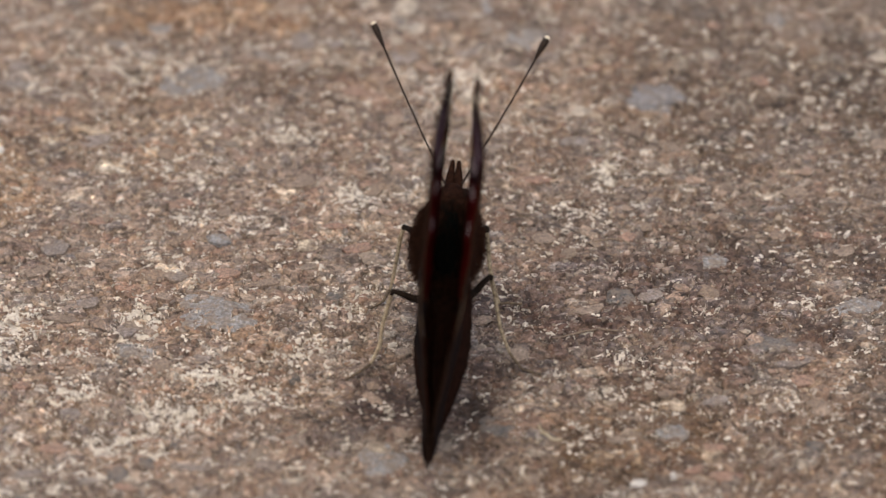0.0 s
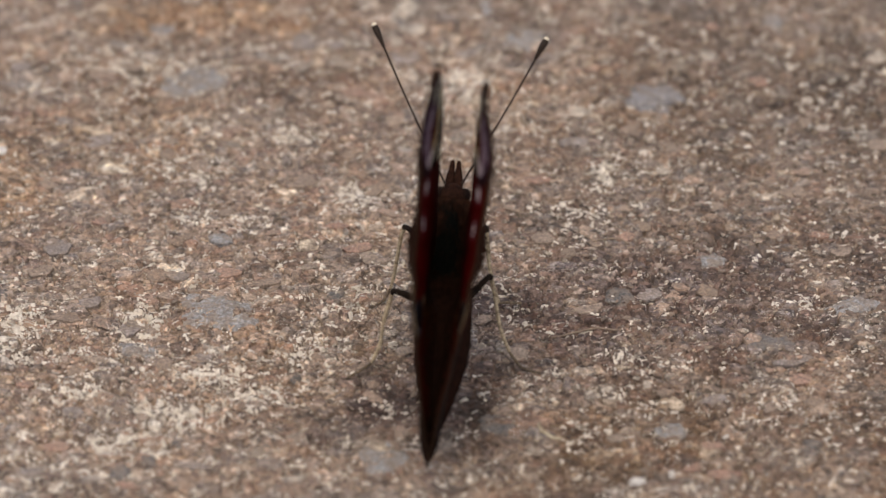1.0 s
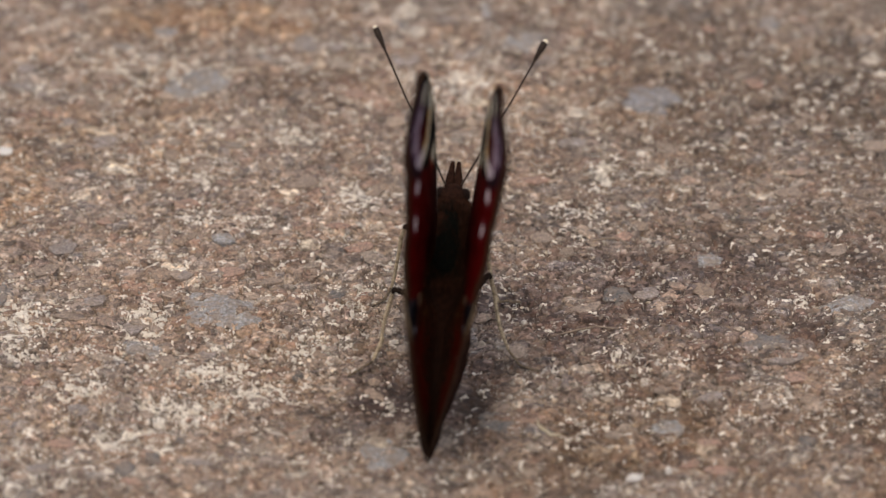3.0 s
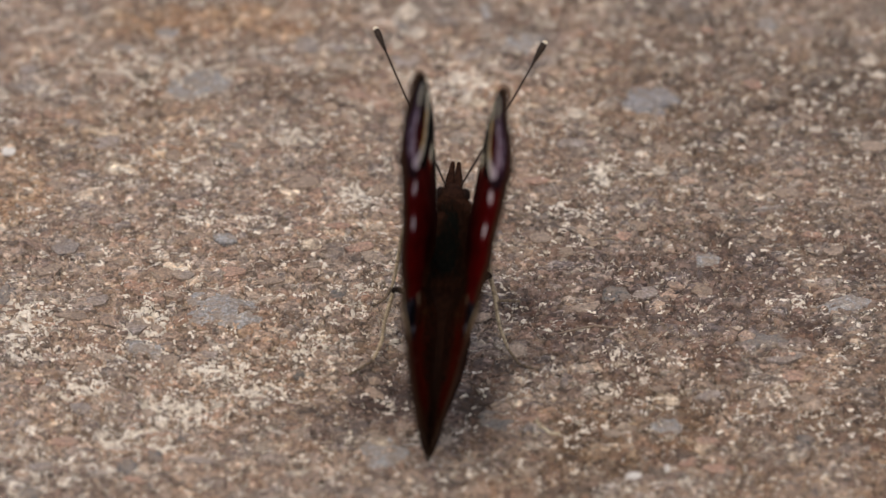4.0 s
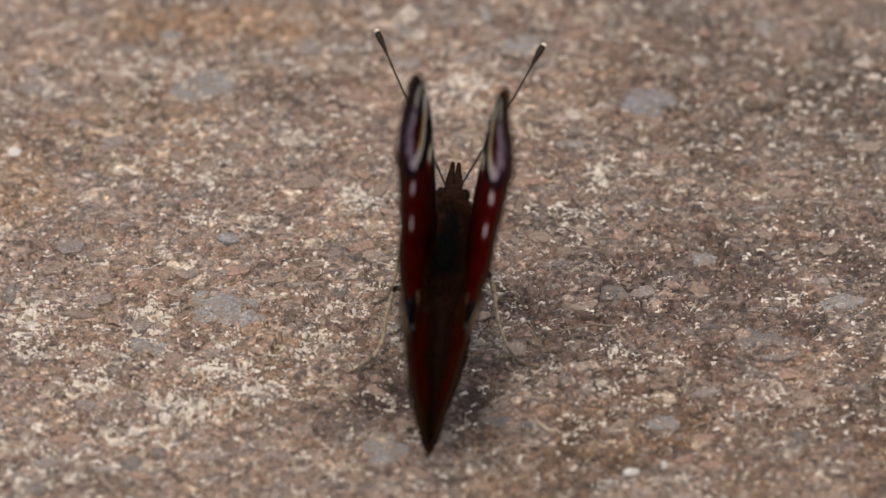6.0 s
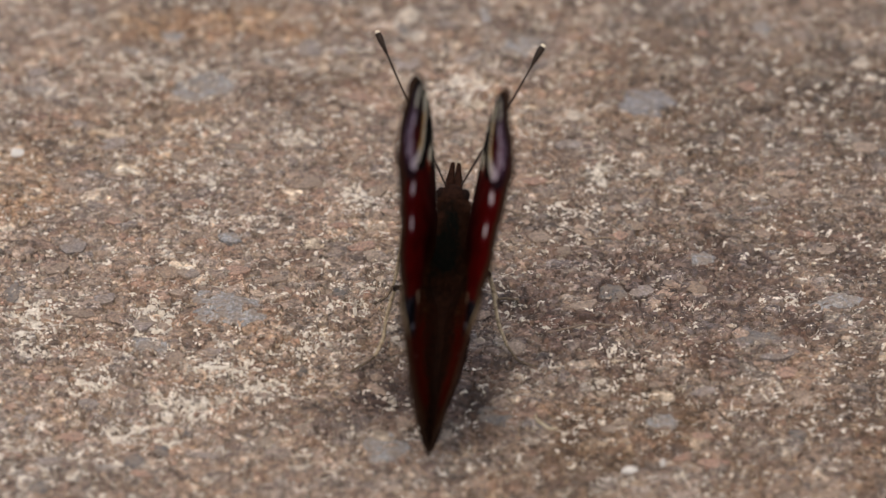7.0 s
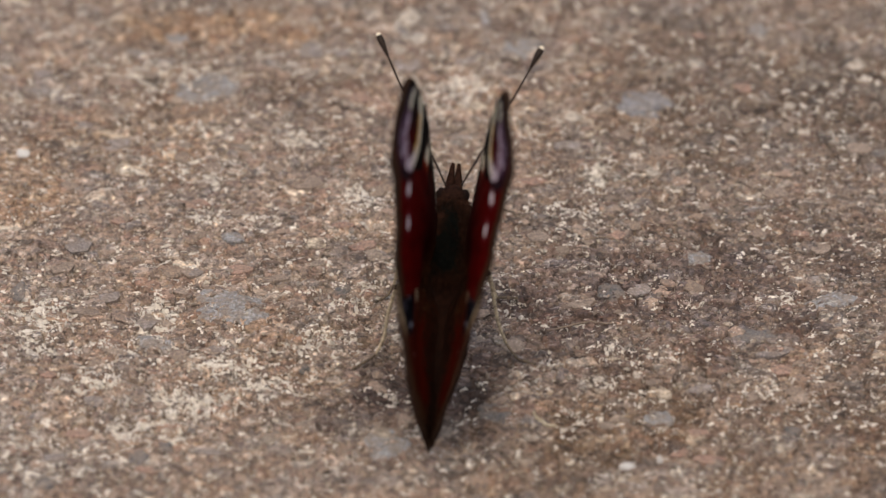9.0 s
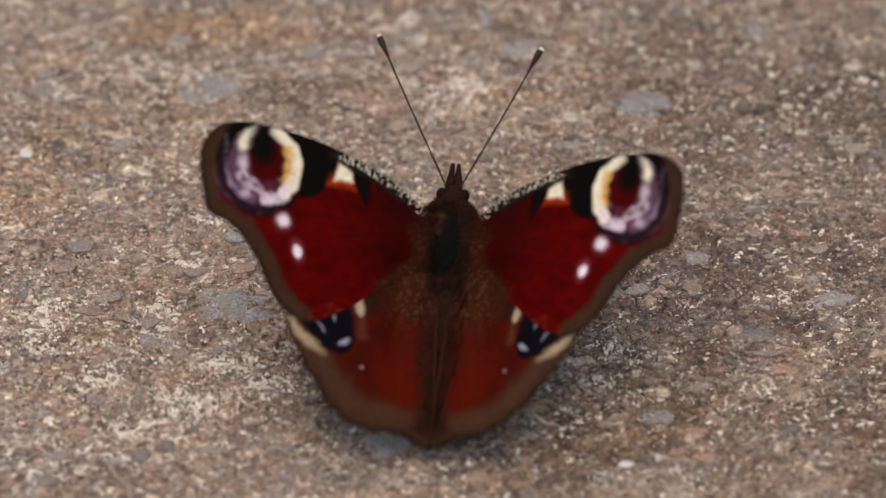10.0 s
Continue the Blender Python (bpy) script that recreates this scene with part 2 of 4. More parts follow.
def plain_material(name, dark, light, scale, rough, spec=0.4, stretch=(1, 1, 1)):
    m, n, l, bsdf = material(name)
    v = millimetres(n, l, stretch)
    t = add(n, "ShaderNodeTexNoise", Scale=scale, Detail=5.0, Roughness=0.65)
    l.new(v, t.inputs["Vector"])
    c = ramp(n, [(0.32, dark), (0.68, light)])
    l.new(t.outputs["Fac"], c.inputs["Fac"])
    l.new(c.outputs["Color"], bsdf.inputs["Base Color"])
    bsdf.inputs["Roughness"].default_value = rough
    bsdf.inputs["Specular IOR Level"].default_value = spec
    bump(n, l, t.outputs["Fac"], bsdf, 0.4, 0.0001)
    return m


CONCRETE = ground_material()
GRIT = stone_material("mixed_grit", [(0.0, (0.20, 0.15, 0.12)), (0.3, (0.34, 0.25, 0.19)), (0.55, (0.40, 0.30, 0.24)), (0.7, (0.36, 0.33, 0.31)), (0.85, (0.58, 0.50, 0.40)), (1.0, (0.78, 0.72, 0.62))], True, 0.6)
CHIP = stone_material("mixed_chip", [(0.0, (0.22, 0.165, 0.125)), (0.3, (0.36, 0.26, 0.20)), (0.6, (0.31, 0.27, 0.235)), (0.8, (0.42, 0.29, 0.23)), (1.0, (0.58, 0.50, 0.40))])
LICHEN_CRUST = plain_material("cream_lichen", (0.63, 0.56, 0.485), (0.93, 0.875, 0.80), 2.4, 0.9, 0.2)
BLUE_STONE = stone_material("blue_grey_stone", [(0.0, (0.26, 0.262, 0.275)), (1.0, (0.34, 0.344, 0.362))], soiled=0.76)
DARK_STONE = stone_material("dark_slate_stone", [(0.0, (0.12, 0.118, 0.122)), (1.0, (0.17, 0.162, 0.165))], soiled=0.7)
LILAC_STONE = stone_material("lilac_grey_pebble", [(0.0, (0.25, 0.22, 0.212)), (1.0, (0.34, 0.295, 0.285))], soiled=0.6)
TAN_STONE = stone_material("tan_stone", [(0.0, (0.29, 0.225, 0.185)), (1.0, (0.38, 0.30, 0.25))], soiled=0.5)
PINK_STONE = stone_material("pink_stone", [(0.0, (0.34, 0.21, 0.165)), (1.0, (0.42, 0.27, 0.215))], soiled=0.5)
PALE_STONE = stone_material("pale_stone", [(0.0, (0.48, 0.42, 0.36)), (1.0, (0.58, 0.52, 0.45))], soiled=0.35)
WHITE_STONE = plain_material("white_quartz", (0.52, 0.50, 0.48), (0.80, 0.77, 0.74), 1.6, 0.5)
SLATE_PEBBLE = stone_material("slate_blue_pebble", [(0.0, (0.20, 0.20, 0.22)), (1.0, (0.28, 0.28, 0.305))], soiled=0.55)
WING = wing_material("wing_scales")
FUR = plain_material("brown_fur", (0.013, 0.006, 0.004), (0.058, 0.0235, 0.0138), 2.0, 0.85, 0.05)
GREEN_FUR = plain_material("dark_green_thorax", (0.0024, 0.0032, 0.0028), (0.0090, 0.0108, 0.0088), 1.6, 0.8, 0.08)
HEAD_FUR = plain_material("dark_head_fur", (0.007, 0.0035, 0.0026), (0.036, 0.015, 0.0095), 2.2, 0.85, 0.05)
FRINGE = plain_material("brown_fringe", (0.022, 0.012, 0.008), (0.062, 0.033, 0.021), 2.0, 0.85, 0.05)
ABDOMEN = plain_material("brown_abdomen", (0.008, 0.0034, 0.0022), (0.026, 0.0098, 0.0060), 1.6, 0.85, 0.05)
EYE = plain_material("dark_eye", (0.006, 0.0035, 0.003), (0.016, 0.008, 0.006), 5.0, 0.7, 0.05)
HORN = plain_material("black_brown_horn", (0.008, 0.005, 0.004), (0.045, 0.026, 0.016), 5.0, 0.5, 0.25)
CLUB_TIP = plain_material("pale_club_tip", (0.65, 0.56, 0.42), (0.85, 0.78, 0.64), 4.0, 0.4)
SHANK = plain_material("tan_shank", (0.15, 0.11, 0.07), (0.60, 0.49, 0.34), 2.2, 0.55)
FOOT = plain_material("brown_foot", (0.05, 0.034, 0.024), (0.22, 0.16, 0.105), 2.6, 0.6)
THIGH = plain_material("black_thigh", (0.006, 0.004, 0.003), (0.024, 0.014, 0.009), 3.0, 0.7, 0.12)

# ---- ground: one sheet, fine near the butterfly, out to the horizon ----
# stain and painted-shade colours, and lichen density: (x, y, half width, half depth, amount)
LICHEN = [(-41.8, -11.6, 3.4, 2.6, .14), (-43, -16, 4.5, 1.8, .12), (-30.3, -10.7, 1.8, 2.8, .17), (-22, -18.8, 4.2, 2.6, .12), (-13, -15.6, 4.2, 3.0, .13), (-8.3, -6.0, 1.8, 1.6, .16), (-10.2, -9, 3.2, 1.6, .11), (-28, -24.2, 4, 2, .12), (-35.5, -21.3, 3.4, 1.8, .12), (-30.3, -29.6, 4.5, 2.2, .10), (-24.5, -25, 4, 2.2, .10), (-17.6, -22.4, 3.4, 1.8, .11)]
LICHEN += [(-8.9, 7.7, 2.8, 2.0, .16), (-24.6, 4.8, 2.6, 1.6, .13), (-21, 4.6, 1.6, 1.4, .13), (-34, -17, 4, 2, .09), (20.3, -17, 4.0, 1.8, .07), (17.2, 12.7, 2.0, 2.4, .15), (14, 6, 4, 2, .08), (36.9, -8.3, 1.3, .9, .17), (1, 27, 4, 4, .11), (-16, 18.5, 3, 2, .10), (-31, 30, 6, 2.5, .09), (-28, 13, 6, 3, .07), (43, 26, 3, 2, .03), (15, -27, 3, 2, .04), (19, -22, 2, 2, .06), (35, -24, 6, 4, .05), (-40, -33, 8, 4, .07), (8, 20, 3, 2, .08)]
STAINS_AND_SHADE = [(-10, 4, 9, 5, (1.16, 1.15, 1.11)), (-1, 26, 11, 7, (1.24, 1.22, 1.19)), (16, 26, 11, 8, (1.24, 1.22, 1.19)), (21, -7, 20, 12, (.66, .63, .66)), (12, -16, 13, 10, (.74, .71, .72)), (-14, 27, 7, 5, (.72, .68, .66)), (33, 26, 22, 13, (.70, .685, .67)), (36, 2, 20, 9, (.74, .72, .71)), (-25, 39, 12, 4, (1.22, 1.06, .88)), (-46, 10, 5, 6, (1.12, 1.02, .90))]
# dark patches under and beside the tail put its shade into the colour
STAINS_AND_SHADE += [(30, 8, 30, 50, (.93, .93, .93)), (-5.8, -22.6, 3.4, 5.5, (.62, .60, .62)), (4.2, -20.5, 3.0, 4.0, (.74, .72, .72)), (14, 3, 9, 6, (.80, .79, .79)), (18, -26, 14, 6, (.84, .795, .745)), (34, -28, 22, 12, (.78, .735, .69)), (-5, -27, 8, 4.5, (.56, .53, .55)), (-2, -20, 8, 6, (.78, .75, .76)), (46, 4, 9, 45, (.86, .855, .85)), (-44, -20, 6, 8, (1.12, 1.11, 1.10)), (-35, 20, 12, 9, (1.02, .98, .92)), (-24, -14, 22, 14, (1.08, 1.05, 1.02)), (6, 12, 8, 8, (.98, .95, .92)), (4, -33, 14, 5, (.88, .85, .82))]


def axis(lo, hi, step, far=120000.0):
    mid = list(np.arange(lo, hi + step / 2, step))
    out, d = [], step
    while mid[-1] + sum(out) + d < far and len(out) < 80:
        d *= 1.26
        out.append(d)
    up = list(np.cumsum(out))
    return np.array([lo - u for u in reversed(up)] + mid + [hi + u for u in up])


def build_ground():
    xs, ys = axis(-54, 54, 0.145), axis(-43, 51, 0.145)
    X, Y = np.meshgrid(xs, ys)
    near = np.exp(-np.maximum(0, np.maximum(np.abs(X) - 58, np.abs(Y) - 55)) / 12)
    Z, tone, loose = surface(X, Y)
    Z = Z * near
    nx, ny = len(xs), len(ys)
    i = np.arange((ny - 1) * (nx - 1))
    a = (i // (nx - 1)) * nx + i % (nx - 1)
    quads = np.stack([a, a + 1, a + nx + 1, a + nx], 1)
    me = bpy.data.meshes.new("ground")
    me.vertices.add(nx * ny)
    me.vertices.foreach_set("co", (np.stack([X, Y, Z], -1) * MM).ravel())
    me.loops.add(quads.size)
    me.loops.foreach_set("vertex_index", quads.ravel())
    me.polygons.add(len(quads))
    me.polygons.foreach_set("loop_start", np.arange(len(quads)) * 4)
    me.update(calc_edges=True)
    me.polygons.foreach_set("use_smooth", np.ones(len(quads), bool))
    wob = (vnoise(X, Y, 5, 21) - 0.5) * 1.1
    # stone colours along one number, brown matrix between
    keys = np.array([(.14, .112, .097), (.31, .222, .186), (.235, .194, .172), (.38, .300, .256), (.26, .228, .218), (.35, .272, .222), (.31, .277, .267), (.60, .53, .45)])
    at_ = np.array([0, .16, .34, .52, .66, .78, .90, 1.0])
    col = np.stack([np.interp(tone, at_, keys[:, i]) for i in range(3)], -1)
    earth = np.stack([np.interp(vnoise(X, Y, 1.6, 76) * .6 + vnoise(X, Y, .5, 77) * .4, [.2, .5, .8], v) for v in ((.12, .232, .395), (.092, .182, .318), (.070, .141, .250))], -1)
    col += (loose * .8)[..., None] * (earth - col)
    col *= (.86 + .40 * vnoise(X, Y, .42, 78))[..., None] * np.array((1.0, 1.01, 1.0))
    # tint by the stains and by the shade painted around the tail
    for x, y, w, d, c in STAINS_AND_SHADE:
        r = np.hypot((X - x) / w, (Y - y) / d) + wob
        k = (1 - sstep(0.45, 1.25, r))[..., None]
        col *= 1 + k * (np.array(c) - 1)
    den = np.full((ny, nx), -0.01)
    for x, y, w, d, s in LICHEN:
        r = np.hypot((X - x) / (1.3 * w), (Y - y) / (1.3 * d)) + wob * 0.8
        den += .84 * s * (1 - sstep(0.2, 1.2, r))
    col = .255 * np.array((1, .79, .63)) + near[..., None] * (col - .255 * np.array((1, .79, .63)))
    den = den * near
    at = me.color_attributes.new("stain_shade", "FLOAT_COLOR", "POINT")
    at.data.foreach_set("color", np.concatenate([col, np.ones((ny, nx, 1))], -1).ravel())
    la = me.attributes.new("lichen", "FLOAT", "POINT")
    la.data.foreach_set("value", den.ravel())
    me.materials.append(CONCRETE)
    return tagged(new("ground", me), "weathered brown concrete with exposed aggregate and cream lichen", "ground", "", "structure")


ground = build_ground()

# ---- the butterfly ----
BASE = Vector((0.794, -12.833, 12.0))
STAND = Matrix.Translation(BASE * MM) @ pose(0, 0, 0, rz=-5.985) @ pose(0, 0, 0, rx=24) @ pose(0, 0, 0, ry=0.80)
HINGE, TOE = 1.4915, 3.173  # half gap of the hinges; how far they close towards the tail, degrees

FORE = [(1.8, 0.2), (3.1, 1.8), (4.75, 5.1), (5.65, 8.6), (6.2, 12.0), (6.45, 15.3), (6.4, 18.5), (6.1, 21.8), (5.2, 24.3), (3.5, 25.9), (1.4, 26.4), (-0.9, 25.9), (-2.5, 25.3), (-3.7, 25.0), (-4.5, 24.2), (-4.75, 22.7), (-5.8, 20.8), (-7.9, 18.95), (-10.0, 17.55), (-11.8, 16.2), (-13.0, 14.5), (-12.9, 12.2), (-11.2, 9.5), (-8.0, 6.0), (-5.0, 2.8), (-2.5, 0.2)]
HIND = [(-1.0, 0.2), (-2.5, 4.5), (-6.0, 9.5), (-10.0, 13.4), (-13.0, 14.9), (-15.0, 14.3), (-16.9, 13.2), (-19.1, 11.7), (-21.2, 10.1), (-22.8, 8.2), (-23.5, 5.9), (-23.5, 3.7), (-23.3, 2.1), (-23.9, 0.8), (-24.0, -0.6), (-22.6, -1.0), (-20.0, -1.0), (-12.0, -0.9), (-5.0, -0.5)]


def seg_dist(u, v, pts):
    """Distance to a polyline and the way along it."""
    best, run = np.full(u.shape, 1e9), np.zeros(u.shape)
    gone = 0.0
    for (a, b), (c, d) in zip(pts[:-1], pts[1:]):
        L = math.hypot(c - a, d - b)
        t = np.clip(((u - a) * (c - a) + (v - b) * (d - b)) / (L * L), 0, 1)
        r = np.hypot(u - a - t * (c - a), v - b - t * (d - b))
        run = np.where(r < best, gone + t * L, run)
        best = np.minimum(best, r)
        gone += L
    return best, run


def spot(u, v, cu, cv, ru, rv, turn=0.0, soft=0.25):
    a = radians(turn)
    p, q = (u - cu) * math.cos(a) + (v - cv) * math.sin(a), -(u - cu) * math.sin(a) + (v - cv) * math.cos(a)
    return 1 - sstep(1 - soft, 1 + soft, np.hypot(p / ru, q / rv))


def area(u, v, poly, soft=0.25):
    """Soft inside of a polygon."""
    p = np.array(poly, float)
    inside = np.zeros(u.shape, bool)
    for (a, b), (c, d) in zip(p, np.roll(p, -1, 0)):
        hit = ((b > v) != (d > v)) & (u < (c - a) * (v - b) / (d - b + 1e-9) + a)
        inside ^= hit
    r, _ = seg_dist(u, v, [*map(tuple, p), tuple(p[0])])
    return sstep(-soft, soft, np.where(inside, r, -r))


def lay(col, mask, tint):
    return col + mask[..., None] * (np.array(tint) - col)


BLACK, BROWN, RED = (.0035, .0026, .0026), (.042, .0198, .0110), (.070, .0006, .0007)
CREAM, AMBER, WINE, WHITE = (.76, .70, .55), (.64, .36, .10), (.052, .0085, .018), (.74, .66, .72)


def paint_fore(u, v):
    n1, n2 = vnoise(u, v, 0.9, 31) - .5, vnoise(u, v, 0.35, 32) - .5
    wu, wv = u + n1 * .28 + n2 * .15, v + (vnoise(u, v, 0.8, 33) - .5) * .28
    col = np.broadcast_to(np.array(RED), u.shape + (3,)).copy()
    fan = vnoise(np.arctan2(u - 1.0, v + 1.5) * 14, np.hypot(u - 1.0, v + 1.5) * .22, .55, 47)
    col *= (1 + .35 * n1 + .32 * (fan - .5))[..., None]
    col = lay(col, .10 * sstep(.62, .85, fan), (.085, .006, .004))
    # darker towards the root and along the veins
    root = np.hypot(u - .3, v)
    col = lay(col, .78 * (1 - sstep(4.0, 12.8, root + n1 * 2)), (.020, .0013, .0011))
    for end in ((-4.2, 24.0), (-7.5, 19.5), (-10.5, 17.0), (-12.6, 14.0)):
        r, _ = seg_dist(u, v, [(.4, 3.0), end])
        col = lay(col, .3 * (1 - sstep(.04, .2, r)) * sstep(6, 12, root), (.03, .001, .001))
    # the brown root runs on into the hindwing without an edge
    col = lay(col, .9 * (1 - sstep(1.0, 3.6, root + n1 * 1.4)), (.032, .011, .006))
    behind, _ = seg_dist(u, v, [(-2.5, .2), (-5.0, 2.8), (-7.4, 5.4)])
    col = lay(col, .75 * (1 - sstep(.1, 1.7, behind + n1 * 1.2)), (.034, .0105, .0055))
    gold = sstep(.66, .82, vnoise(u, v, .17, 34)) * np.maximum(1 - sstep(1.5, 3.8, root), .8 * (1 - sstep(.2, 1.6, behind)))
    col = lay(col, .34 * gold, (.13, .08, .035))
    # pale hairs along the hind margin
    hind, run = seg_dist(u, v, FORE[20:23])
    col = lay(col, .55 * sstep(.66, .8, vnoise(run, hind * 3, .45, 38)) * (1 - sstep(.2, 1.6, hind)), (.16, .05, .03))
    # outer brown border
    edge, _ = seg_dist(u, v, FORE[7:21])
    col = lay(col, 1 - sstep(1.25, 2.15, edge + n1 * .5), BROWN)
    col = lay(col, .45 * sstep(.5, .9, vnoise(u, v, .5, 39)) * (1 - sstep(.2, 1.3, edge)), (.030, .016, .010))
    # eye spot: black surround, wine-red smoke, lilac rim
    col = lay(col, spot(wu, wv, 1.55, 20.2, 5.15, 4.8, 14, .07), BLACK)
    col = lay(col, spot(wu, wv, 1.7, 19.55, 4.1, 4.0, 8, .10), WINE)
    tip, _ = seg_dist(u, v, FORE[9:15])
    col = lay(col, 1 - sstep(1.25, 1.75, tip + n1 * .4), BROWN)
    bearing, reach = np.arctan2(wv - 19.6, wu - 2.3), np.hypot(wu - 2.3, wv - 19.6)
    streak = vnoise(bearing * 2.6, reach, .55, 36)
    band = vnoise(bearing * 1.1, reach * 1.2, .55, 37)
    col = lay(col, .85 * spot(wu, wv, -.2, 20.9, 2.5, 2.9, 0, .5) * (.15 + streak), (.15, .040, .075))
    rim, _ = seg_dist(wu, wv, [(4.4, 22.2), (3.0, 22.8), (1.3, 23.0), (-.4, 22.6), (-1.5, 21.6), (-2.0, 20.4)])
    col = lay(col, .85 * (1 - sstep(.12, .62, rim + n2 * .4)) * (.35 + .8 * streak), (.165, .140, .225))
    col = lay(col, .55 * (1 - sstep(.0, 2.1, rim + n1)) * sstep(.62, .82, band), (.42, .32, .44))
    col = lay(col, .55 * spot(wu, wv, .4, 21.3, 2.9, 2.2, 0, .5) * (1 - sstep(.30, .48, band)), WINE)
    # cream ring, open at the front edge, amber within, white below
    ring, _ = seg_dist(wu, wv, [(5.9, 18.9), (5.2, 17.0), (3.3, 16.2), (1.2, 16.3), (-.3, 17.0)])
    col = lay(col, 1 - sstep(.50, .88, ring), CREAM)
    warm, _ = seg_dist(wu, wv, [(4.5, 17.4), (3.1, 17.1), (1.5, 17.2)])
    col = lay(col, .92 * (1 - sstep(.0, 1.0, warm + n2 * .5)), AMBER)
    low, _ = seg_dist(wu, wv, [(.3, 16.7), (-.9, 17.5), (-1.65, 18.9)])
    col = lay(col, (1 - sstep(.25, .75, low + n2 * .5)) * np.clip(.30 + .9 * streak, 0, 1), (.70, .60, .68))
    col = lay(col, spot(wu, wv, 4.25, 21.75, 1.65, .68, -24, .35), CREAM)
    for cu, cv, ru, rv in ((1.7, 21.8, .85, .5), (-.55, 20.75, .5, .8), (-1.25, 18.3, .45, .9), (.3, 22.0, .45, .3), (-1.45, 21.2, .35, .5)):
        col = lay(col, .65 * spot(wu, wv, cu, cv, ru, rv, 0, .7), (.60, .50, .60))
    col = lay(col, spot(wu + n2 * .5, wv + n2 * .6, 2.75, 19.5, 2.75, 2.05, 6, .26), (.050, .0014, .0014))
    # white smoke drawn out of the red pupil, and the black line that closes the spot
    for cu, cv, ru, rv, turn in ((.15, 20.6, 1.05, .30, 58), (-.75, 19.4, .95, .28, 72), (1.1, 21.6, .9, .26, 30)):
        col = lay(col, .8 * spot(wu + n2 * .4, wv + n2 * .4, cu, cv, ru, rv, turn, .75), (.66, .54, .63))
    for cu, cv, ru, rv, turn in ((-.35, 20.05, .8, .22, 66), (.75, 21.15, .8, .22, 42), (-1.2, 20.3, .6, .2, 75)):
        col = lay(col, .75 * spot(wu + n2 * .4, wv + n2 * .4, cu, cv, ru, rv, turn, .7), (.075, .012, .026))
    close, _ = seg_dist(wu, wv, [(2.4, 24.1), (.6, 24.0), (-1.2, 23.2), (-2.5, 21.7), (-2.9, 19.9), (-2.5, 18.0)])
    col = lay(col, .9 * (1 - sstep(.15, .60, close + n2 * .4)), (.010, .006, .010))
    col = lay(col, spot(wu, wv, 4.1, 20.1, 2.1, 1.45, 6, .5), BLACK)
    # dark wedge, cream tooth and bar on the front edge
    col = lay(col, area(wu, wv, [(6.9, 17.9), (6.7, 12.0), (5.5, 11.7), (3.2, 11.85), (1.3, 13.0), (.3, 13.7), (-.35, 15.5), (.9, 15.45), (3.2, 15.35), (5.0, 16.1), (5.9, 17.6)], .18), BLACK)
    col = lay(col, area(wu, wv, [(3.4, 12.2), (3.5, 9.6), (2.5, 9.4), (2.0, 12.5)], .5), (.28, .030, .006))
    col = lay(col, area(wu, wv, [(5.9, 11.4), (5.5, 10.4), (4.4, 10.15), (3.2, 9.75), (2.8, 11.85), (4.2, 11.5)], .3), CREAM)
    col = lay(col, area(wu, wv, [(5.6, 9.9), (5.3, 8.0), (3.0, 7.7), (.6, 7.9), (2.6, 9.2), (4.2, 9.8)], .22), BLACK)
    # striped front edge
    front, along = seg_dist(u, v, FORE[0:8])
    col = lay(col, .65 * (1 - sstep(1.2, 4.2, front + n1)) * (1 - sstep(7.0, 9.5, along)), (.020, .0018, .0016))
    col = lay(col, (1 - sstep(1.1, 1.7, front + n1 * .6)) * sstep(1.5, 4.0, along) * (1 - sstep(12.6, 14.2, along)), (.012, .008, .006))
    stripes = sstep(.05, .4, np.sin(along * 12.0 + n2 * 5) + n1 * 1.4) * (1 - sstep(.75, 1.1, front + n1 * .5)) * sstep(.8, 2.2, along) * (1 - sstep(11.9, 12.9, along)) * sstep(.30, .46, vnoise(u, v, .32, 46))
    col = lay(col, (.55 + .45 * sstep(5, 11, along)) * stripes * (.55 + vnoise(u, v, .5, 35)), (.62, .57, .46))
    col = lay(col, (1 - sstep(.02, .2, front)) * sstep(11.5, 13, along), (.035, .022, .015))
    # pale dots
    for cu, cv, ru, rv, t, soft in ((-3.25, 16.8, .60, .56, 20, .6), (-5.95, 14.85, .70, .40, 15, .3)):
        col = lay(col, .5 * spot(u, v, cu, cv, ru * 1.7, rv * 1.7, t, .6), (.24, .05, .07))
        col = lay(col, spot(wu, wv, cu, cv, ru, rv, t, soft), WHITE)
    return np.clip(col, 0, 1)


